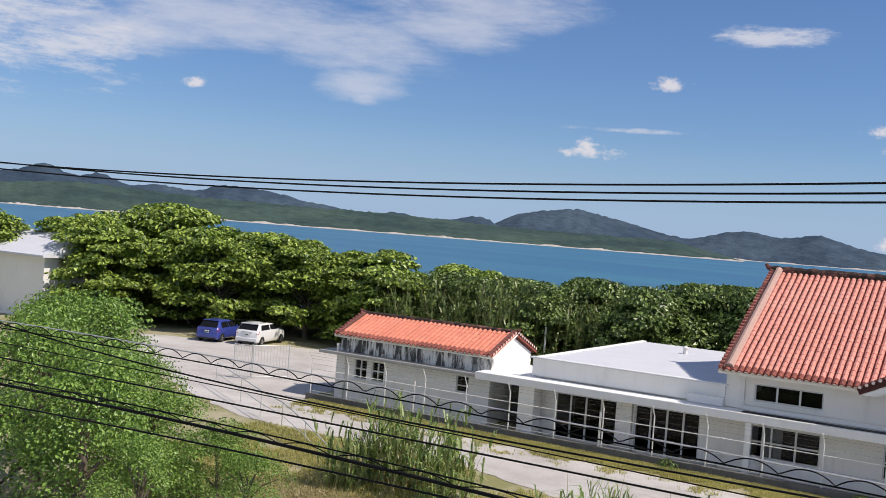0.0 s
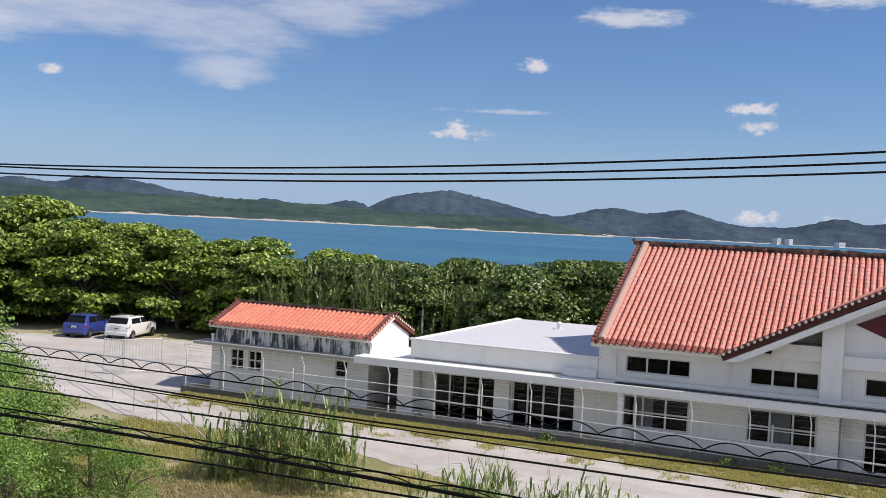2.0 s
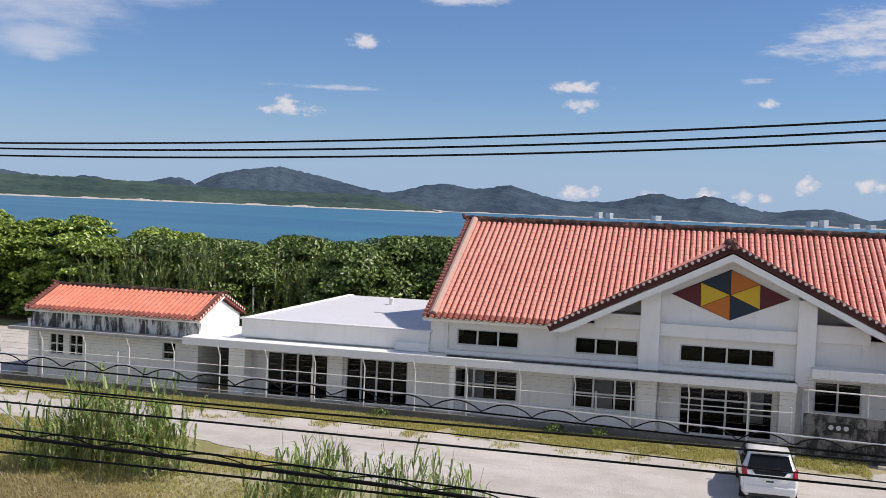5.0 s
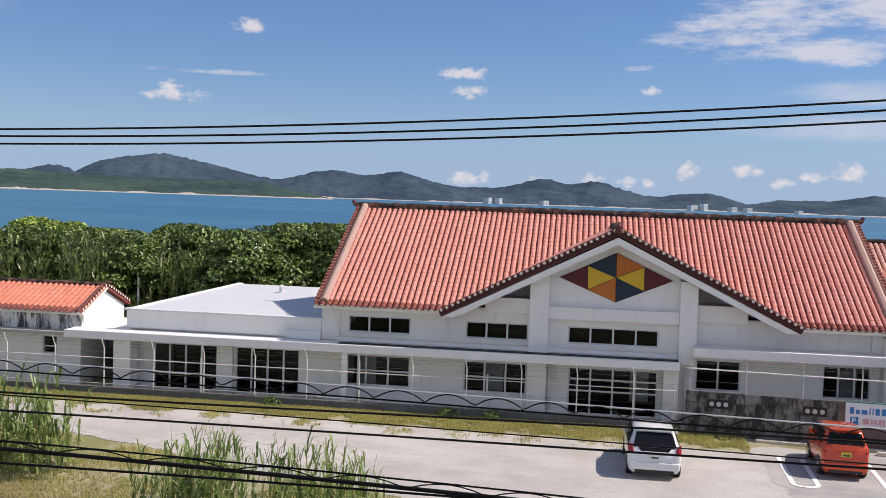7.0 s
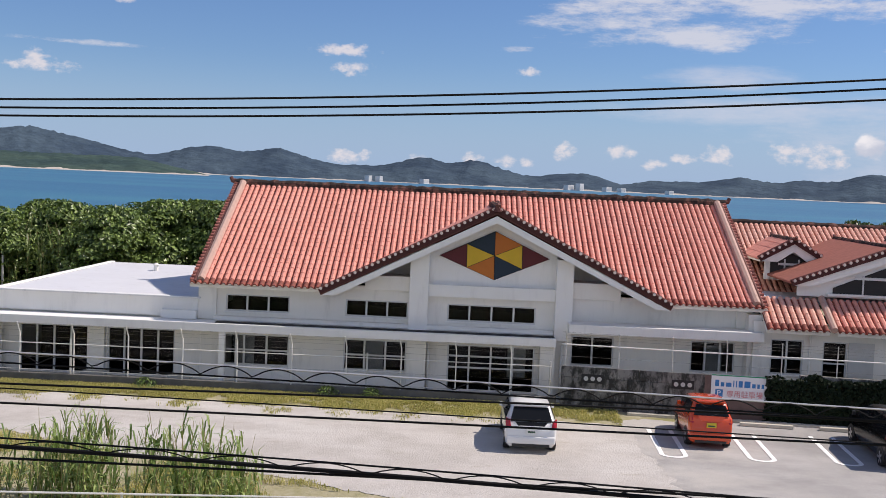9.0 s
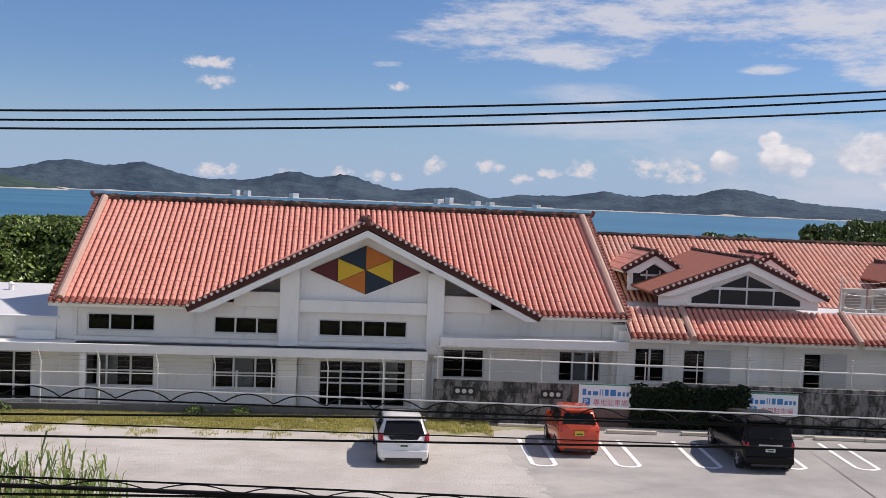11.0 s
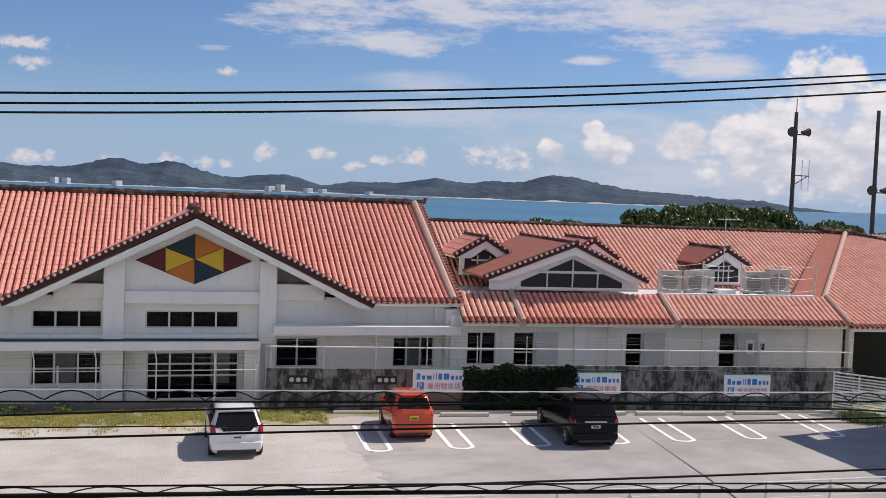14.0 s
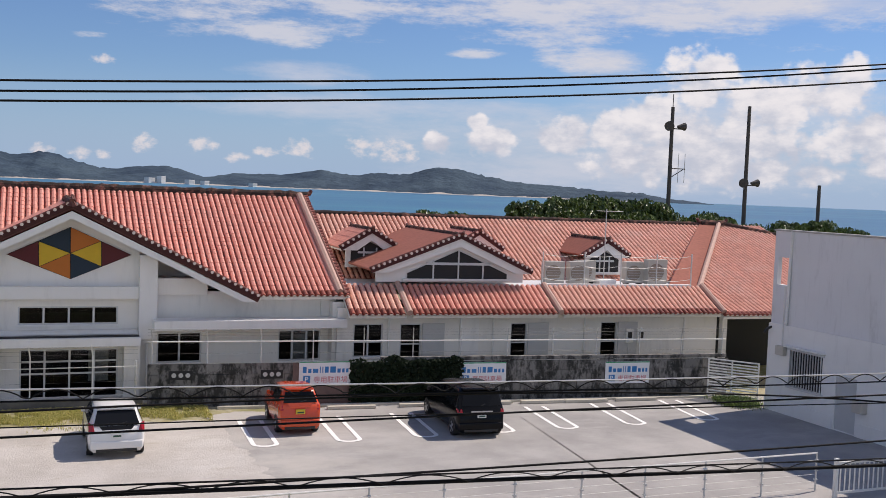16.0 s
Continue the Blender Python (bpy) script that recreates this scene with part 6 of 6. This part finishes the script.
    part("bumper_trim", Mesh().box(-w * 0.72, -0.03, 0.22, w * 0.72, 0.15, 0.31, 0.02), TRIM, t)
    p = part("number_plate", Mesh().box(-0.165, -0.022, belt - 0.33, 0.165, -0.004, belt - 0.165, 0.004), plate, t)
    part("plate_mark", Mesh().box(-0.11, -0.026, belt - 0.30, 0.12, -0.0225, belt - 0.245), PLATE_INK, p)
    part("tailgate_strip", Mesh().box(-w * 0.45, -0.012, belt - 0.13, w * 0.45, 0.02, belt - 0.085, 0.006), RIM if boxy else body, t)
    part("headlamp", hull([(s * (w * 0.8 - dx), L - 0.16 + dy, z) for s in (1,) for dx in (0, 0.3) for dy in (-0.12, 0.06) for z in (0.62, 0.76)], 0.02), LAMP_CLEAR, t)
    part("headlamp", hull([(-(w * 0.8 - dx), L - 0.16 + dy, z) for dx in (0, 0.3) for dy in (-0.12, 0.06) for z in (0.62, 0.76)], 0.02), LAMP_CLEAR, t)
    part("spoiler", hull([(s * gw * 0.9, y, H + z) for s in (-1, 1) for y in (y1 - 0.12, y1 + 0.22) for z in (-0.06, 0.005)], 0.02), body, t, smooth=True)
    if roof_rails:
        for s in (-1, 1):
            part("roof_rail", Mesh().tube([(s * gw * 0.86, y1 + 0.2, H + 0.04), (s * gw * 0.86, y2 - 0.1, H + 0.03)], 0.02, 6), TRIM, t)
    return t


WHITE_PAINT, ORANGE_PAINT = paint("white_car_paint", (0.78, 0.78, 0.77)), paint("orange_car_paint", (0.62, 0.065, 0.012))
BLACK_PAINT, BLUE_PAINT = paint("black_car_paint", (0.004, 0.004, 0.005), 0.2, 0.12), paint("blue_car_paint", (0.04, 0.06, 0.28))
car("hatchback", "small white hatchback parked nose to the grass", pose(2.40, 30.0, 0.012, 0, 0, 0), 3.9, 1.70, 1.50, WHITE_PAINT, 0.98, 0.50, False, PLATE_WHITE, 0.15, lamp_up=0.14)
car("hatchback", "orange boxy small car parked in a bay", pose(8.12, 31.45, 0.020, 0, 0, -3), 3.4, 1.48, 1.60, ORANGE_PAINT, 1.08, 0.30, False, PLATE_YELLOW, 0.2)
car("minivan", "black minivan parked in a bay", pose(13.75, 29.8, 0.020, 0, 0, -5), 4.7, 1.78, 1.72, BLACK_PAINT, 1.05, 0.26, True, PLATE_WHITE, 0.16)
car("sport_utility_car", "white sport utility car parked under the trees", pose(-42.6, 48.9, 0.012, 0, 0, 14), 4.4, 1.76, 1.52, WHITE_PAINT, 1.05, 0.4, True, PLATE_WHITE, 0.25, True)
car("hatchback", "blue hatchback parked in the shade under the trees", pose(-45.0, 47.9, 0.012, 0, 0, 16), 4.0, 1.70, 1.5, BLUE_PAINT, 0.98, 0.5, False, PLATE_WHITE, 0.25)

# ---- plants ----
def leaf_material(name, dark, light, rough=0.4, thin=0.26):
    m = Mat(name, rough, 0, 0.5)
    c = m.mix(dark, light, m.island())
    c = m.hsv(c, m.noise(0.5, 4), 0.3)
    m.b.inputs["Subsurface Weight"].default_value = 0.0
    tr = m.n.new("ShaderNodeBsdfTranslucent")
    m.l.new(c, tr.inputs["Color"])
    mixer = m.n.new("ShaderNodeMixShader")
    mixer.inputs[0].default_value = thin
    m.l.new(m.b.outputs[0], mixer.inputs[1])
    m.l.new(tr.outputs[0], mixer.inputs[2])
    m.l.new(mixer.outputs[0], m.n["Material Output"].inputs["Surface"])
    return m.done(c)


LEAF_BROAD = leaf_material("broad_green_leaf", (0.035, 0.075, 0.010), (0.40, 0.52, 0.085), thin=0.14)
LEAF_DENSE = leaf_material("dense_green_leaf", (0.03, 0.06, 0.012), (0.26, 0.36, 0.085), thin=0.12)
# Darkened leaf for the trees behind the house: their backlit shade is painted in.
LEAF_SHORE = leaf_material("backlit_dark_leaf", (0.025, 0.05, 0.012), (0.13, 0.19, 0.04), thin=0.15)
LEAF_FINE = leaf_material("feathery_green_leaf", (0.07, 0.15, 0.02), (0.30, 0.46, 0.09), thin=0.2)
LEAF_CANE = leaf_material("cane_leaf", (0.05, 0.085, 0.018), (0.27, 0.36, 0.11), thin=0.14)
LEAF_REED = leaf_material("reed_leaf", (0.10, 0.18, 0.03), (0.46, 0.56, 0.20), thin=0.25)
STRAW = leaf_material("dry_straw", (0.36, 0.30, 0.14), (0.64, 0.55, 0.31), thin=0.4)
GRASS_MAT = leaf_material("lawn_grass", (0.32, 0.34, 0.07), (0.66, 0.58, 0.25), thin=0.42)
BARK = plain("grey_brown_bark", (0.14, 0.11, 0.085), 0.9, 0, 0.35, 5)


def fast(verts, faces, name, material):
    me = bpy.data.meshes.new(name)
    me.from_pydata(verts, [], faces)
    me.materials.append(material)
    return me


def leaf_cloud(rng, clumps, per, size, flat, long=1.7):
    """Leaves over flattened clumps: each a bent pair of triangles."""
    v, f = [], []
    for cx, cy, cz, rx, rz in clumps:
        for _ in range(int(per * rx)):
            a, h = rng.uniform(0, 2 * math.pi), rng.uniform(-0.5, 1.0)
            k = math.sqrt(max(0.0, 1 - h * h * 0.9)) * rng.uniform(0.4, 1.25)
            p = Vector((cx + math.cos(a) * rx * k, cy + math.sin(a) * rx * k, cz + h * rz))
            n = Vector((math.cos(a) * (1 - flat) * k + rng.gauss(0, 0.35), math.sin(a) * (1 - flat) * k + rng.gauss(0, 0.35), flat + rng.gauss(0, 0.3))).normalized()
            d = Vector((math.cos(a) + rng.gauss(0, 0.8), math.sin(a) + rng.gauss(0, 0.8), -0.25))
            d = (d - n * d.dot(n)).normalized()
            s = n.cross(d)
            w = size * rng.uniform(0.6, 1.2)
            i = len(v)
            v += [tuple(p - d * w * long * 0.5), tuple(p + s * w * 0.5 + n * w * 0.1), tuple(p + d * w * long * 0.5 - n * w * 0.15), tuple(p - s * w * 0.5 + n * w * 0.1)]
            f.append((i, i + 1, i + 2, i + 3))
    return v, f


def tree_meshes(seed, height, spread, clumps_n, per, size, flat, material, low=0.25, clump=(0.9, 1.5), squash=0.4):
    rng = random.Random(seed)
    trunk = Mesh()
    base_h = height * low
    trunk.tube([(0, 0, -0.3), (rng.uniform(-.1, .1), rng.uniform(-.1, .1), base_h), (rng.uniform(-.3, .3), rng.uniform(-.3, .3), height * 0.7)], 0.16 + height * 0.012, 8, 0.06)
    clumps = []
    for i in range(clumps_n):
        a = rng.uniform(0, 2 * math.pi)
        t = rng.random() ** 0.7
        z = base_h + (height - base_h) * t
        reach = spread * math.sqrt(max(0.05, 1 - (max(0, t - 0.25) / 0.8) ** 2)) * rng.uniform(0.35, 1.0)
        c = (math.cos(a) * reach, math.sin(a) * reach, z - 0.4)
        r = rng.uniform(*clump)
        clumps.append((*c, r, r * squash))
        if i % 3 == 0:
            trunk.tube([(0, 0, max(0.8, z * 0.55)), (c[0] * 0.5, c[1] * 0.5, z * 0.8), c], 0.06, 5, 0.02)
    v, f = leaf_cloud(rng, clumps, per, size, flat)
    return trunk.data("trunk", BARK), fast(v, f, "crown", material)


def tree(meshes, x, y, z, turn, scale, label, name="tree", group="trees by the shore", wide=1.0):
    t = thing(name, label, "tree", at=pose(x, y, z, 0, 0, turn) @ Matrix.Diagonal((scale * wide, scale * wide, scale, 1)), group=group)
    part("trunk", meshes[0], None, t)
    part("crown", meshes[1], None, t)
    return t


ALMOND = [tree_meshes(s, 7.0, 4.4, 120, 165, 0.23, 0.7, LEAF_BROAD, 0.12, (0.55, 1.35), 0.33) for s in (1, 2, 3)]
DENSE = [tree_meshes(s, 6.3, 3.2, 80, 210, 0.17, 0.5, LEAF_DENSE, 0.10, (0.7, 1.2), 0.55) for s in (4, 5)]
SHORE = [tree_meshes(s, 7.0, 4.4, 90, 165, 0.23, 0.6, LEAF_SHORE, 0.12, (0.5, 1.3), 0.4) for s in (6, 7)]
rng = random.Random(77)
# broad-leaved trees round the yard, then the thicket along the shore
for x, y, s in ((-74, 50, 1.1), (-68, 47, 1.0), (-62, 52, 1.05), (-60.5, 59.5, 1.22), (-57, 50, 0.98), (-53, 54.5, 1.0), (-49, 53, 0.98), (-47, 58, 1.02), (-43.5, 56, 0.95), (-39.5, 58.5, 0.92), (-36.0, 55.5, 0.84), (-33, 60, 0.85), (-54, 60, 1.05), (-66, 58, 1.08)):
    tree(ALMOND[rng.randrange(3)], x, y, 0, rng.uniform(0, 360), s * rng.uniform(0.95, 1.04), "broad-leaved tree with layered bright green foliage")
for i in range(17):
    x = -33 + 1.75 * i + rng.uniform(-0.6, 0.6)
    tree(DENSE[i % 2], x, 57.5 + rng.uniform(-2.0, 2.2), 0, rng.uniform(0, 360), rng.uniform(0.86, 1.03) * (0.86 if x < -29 else 1.0), "dense dark green shrub tree in the shore thicket", "shrub_tree", "shore thicket")
for i in range(12):
    tree(DENSE[i % 2], -76 + 5.4 * i, 64 + rng.uniform(-1, 1), -0.8, rng.uniform(0, 360), 0.85, "dense dark green shrub tree in the shore thicket", "shrub_tree", "shore thicket")
for x, y, s in ((30.9, 61, 1.16), (32.8, 60, 1.2), (35.4, 60, 1.24), (37.6, 61, 1.2), (39.9, 60.5, 1.22), (43.8, 60, 1.15), (46.0, 61, 1.17), (49.0, 61, 1.05), (52.3, 60.5, 1.09), (55.2, 60.5, 1.12), (58.0, 60, 1.04), (24.3, 62, 1.08), (26.4, 62.5, 1.07)):
    tree(SHORE[rng.randrange(2)], x, y, 0, rng.uniform(0, 360), s * (0.94 if 28 < x < 41 else 0.89), "broad-leaved tree behind the tiled house", group="trees behind the house", wide=0.58)


def blades(rng, n, where, length, width, lean, tip=0.0, stalk=False):
    """Grass-like blades: where() gives a root, each blade bends over."""
    v, f = [], []
    for _ in range(n):
        x, y, z = where()
        L = length * rng.uniform(0.55, 1.15)
        a = rng.uniform(0, 2 * math.pi)
        d, s = Vector((math.cos(a), math.sin(a), 0)), Vector((-math.sin(a), math.cos(a), 0))
        b = rng.uniform(0.3, 1.0) * lean
        p0 = Vector((x, y, z))
        p1 = p0 + Vector((0, 0, L * 0.55)) + d * L * b * 0.25
        p2 = p0 + Vector((0, 0, L * (0.95 - 0.45 * b))) + d * L * b * 0.8
        w = width * rng.uniform(0.6, 1.2)
        i = len(v)
        v += [tuple(p0 - s * w * 0.4), tuple(p0 + s * w * 0.4), tuple(p1 + s * w * 0.5), tuple(p1 - s * w * 0.5), tuple(p2)]
        f += [(i, i + 1, i + 2, i + 3), (i + 3, i + 2, i + 4)]
    return v, f


def cane_meshes(seed, height, spread, stems, leaves, width):
    """A clump of tall stems with arching leaves up their length."""
    rng = random.Random(seed)
    v, f, stalks = [], [], Mesh()
    for _ in range(stems):
        a, r = rng.uniform(0, 2 * math.pi), spread * math.sqrt(rng.random())
        x, y, h = math.cos(a) * r, math.sin(a) * r, height * rng.uniform(0.5, 1.05)
        lx, ly = rng.gauss(0, 0.1) * h, rng.gauss(0, 0.1) * h
        stalks.tube([(x, y, 0), (x + lx * 0.4, y + ly * 0.4, h * 0.6), (x + lx, y + ly, h)], 0.014, 4, 0.005)
        for k in range(leaves):
            t = rng.uniform(0.2, 1.0)
            vv, ff = blades(rng, 1, lambda: (x + lx * t, y + ly * t, h * t * 0.92), 0.75, width, 1.25)
            n = len(v)
            v += vv
            f += [tuple(i + n for i in q) for q in ff]
    return stalks.data("stem", STRAW), v, f


def cane(meshes, at, label, group, name="reed_clump"):
    t = thing(name, label, "reeds", at=at, group=group)
    part("stem", meshes[0], None, t)
    part("foliage", meshes[1], None, t)


def cane_set(seed, height, spread, stems, leaves, width, material):
    s, v, f = cane_meshes(seed, height, spread, stems, leaves, width)
    return s, fast(v, f, "foliage", material)


REED = cane_set(21, 3.1, 1.15, 42, 10, 0.07, LEAF_REED)
REED_THIN = cane_set(22, 2.7, 1.1, 32, 10, 0.055, LEAF_REED)
CANE = cane_set(23, 6.0, 2.2, 90, 26, 0.10, LEAF_CANE)
for x, y, z, s in ((-17.4, 27.4, -0.4, 1.0), (-15.9, 27.0, -0.4, 1.05), (-14.9, 26.6, -0.5, 0.85), (-18.2, 26.2, -0.5, 0.8)):
    cane(REED, pose(x, y, z, 0, 0, x * 50) @ Matrix.Diagonal((s, s, s, 1)), "clump of tall bright green reeds with dry stems", "reeds on the bank")
for x, y, z, s in ((-9.2, 24.2, -0.6, 1.0), (-8.3, 24.0, -0.6, 0.95), (-6.3, 24.0, -0.6, 1.0), (-5.5, 23.8, -0.6, 0.9), (-10.3, 24.6, -0.6, 0.8)):
    cane(REED_THIN, pose(x, y, z, 0, 0, x * 70) @ Matrix.Diagonal((s, s, s, 1)), "thin clump of green reeds on the bank", "reeds on the bank")
for i, x in enumerate((-34.2, -30.5, -27.0, -22.4)):
    cane(CANE, pose(x, 54.3 + (i % 2) * 0.8, 0, 0, 0, i * 67) @ Matrix.Diagonal((1, 1, 0.86 + 0.05 * (i % 3), 1)), "tall stand of green cane before the thicket", "cane stands", "cane_clump")

# feathery bushes on the near bank
FEATHER = [tree_meshes(s, 4.6, 2.3, 40, 420, 0.07, 0.4, LEAF_FINE, 0.08, (0.3, 1.0), 0.7) for s in (31, 32)]
for i, (x, y, s) in enumerate(((-23.2, 22.5, 0.80), (-26.2, 24.6, 0.85), (-20.4, 22.6, 0.62), (-28.8, 24.6, 1.25), (-30.8, 27.0, 1.05), (-18.2, 21.4, 0.55), (-22.6, 19.6, 1.1), (-33.8, 27.5, 1.1), (-26.5, 21.0, 1.2), (-19.8, 19.0, 0.65))):
    tree(FEATHER[i % 2], x, y, -0.9, i * 77, s, "feathery light green bush on the near bank", "bush", "bushes on the bank")


def grass_patch(seed, n, where, length, material, label, name="grass"):
    rng = random.Random(seed)
    v, f = blades(rng, n, lambda: where(rng), length, 0.022, 1.0)
    ob = new(name, fast(v, f, name, material))
    return tagged(ob, label=label, category="grass", kind="stuff")


def strip(rng):
    while True:
        x = rng.uniform(-28, 5.9)
        y = 36.85 - abs(rng.gauss(0, 1.6))
        patchy = noise.noise((x * 0.9, y * 0.9, 4)) + 0.6 * noise.noise((x * 2.9, y * 3.5, 6))
        if patchy > -0.05 - (y - 35.2) * 0.40 + rng.uniform(-0.2, 0.2) and y > 32.6:
            return x, y, 0.0


def bank(rng):
    while True:
        x, y = rng.uniform(-26, 6), rng.uniform(19, 31)
        if y < road_edge(x) + 0.3 * noise.noise((x * 1.5, y * 1.5, 2)) and noise.noise((x * 0.5, y * 0.5, 8)) > -0.2:
            return x, y, -0.015 - bank_drop(x, y)


grass_patch(51, 80000, strip, 0.15, GRASS_MAT, "yellow-green grass strip along the fence")
grass_patch(52, 75000, bank, 0.24, GRASS_MAT, "rough grass on the near bank")
grass_patch(53, 16000, lambda r: (-16.8 + r.gauss(0, 2.4), 24.8 + r.gauss(0, 1.3), -0.45), 0.55, STRAW, "dry straw-coloured tall grass round the reeds", "dry_grass")
grass_patch(54, 2500, lambda r: (26.2 + r.gauss(0, 0.35), 32.6 + r.gauss(0, 0.4), 0.0), 0.4, LEAF_DENSE, "weeds at the foot of the white house", "weeds")
for x, y in ((-11.3, 36.75), (-4.6, 36.7), (-3.0, 36.7)):
    r = random.Random(int(x * 10))
    v, f = leaf_cloud(r, [(0, 0, 0.15, 0.35, 0.2)], 700, 0.06, 0.4)
    ob = new("weed", fast(v, f, "weed", LEAF_DENSE))
    ob.matrix_basis = pose(x, y, 0)
    tagged(ob, label="low dark green weed against the kerb", category="plant", group="weeds by the kerb", kind="stuff")

# ---- the white-roofed house beyond the trees ----
far_house = thing("far_house", "low white house with a pale roof beyond the trees", "building")
part("wall", Mesh().box(-74, 46, 0, -58.5, 54, 4.4), PLASTER_WHITE, far_house)
part("roof", Mesh().prism([(45.4, 4.4), (50, 5.9), (54.6, 4.4), (54.6, 4.25), (45.4, 4.25)], "x", -75, -57.9), FLAT_ROOF, far_house)
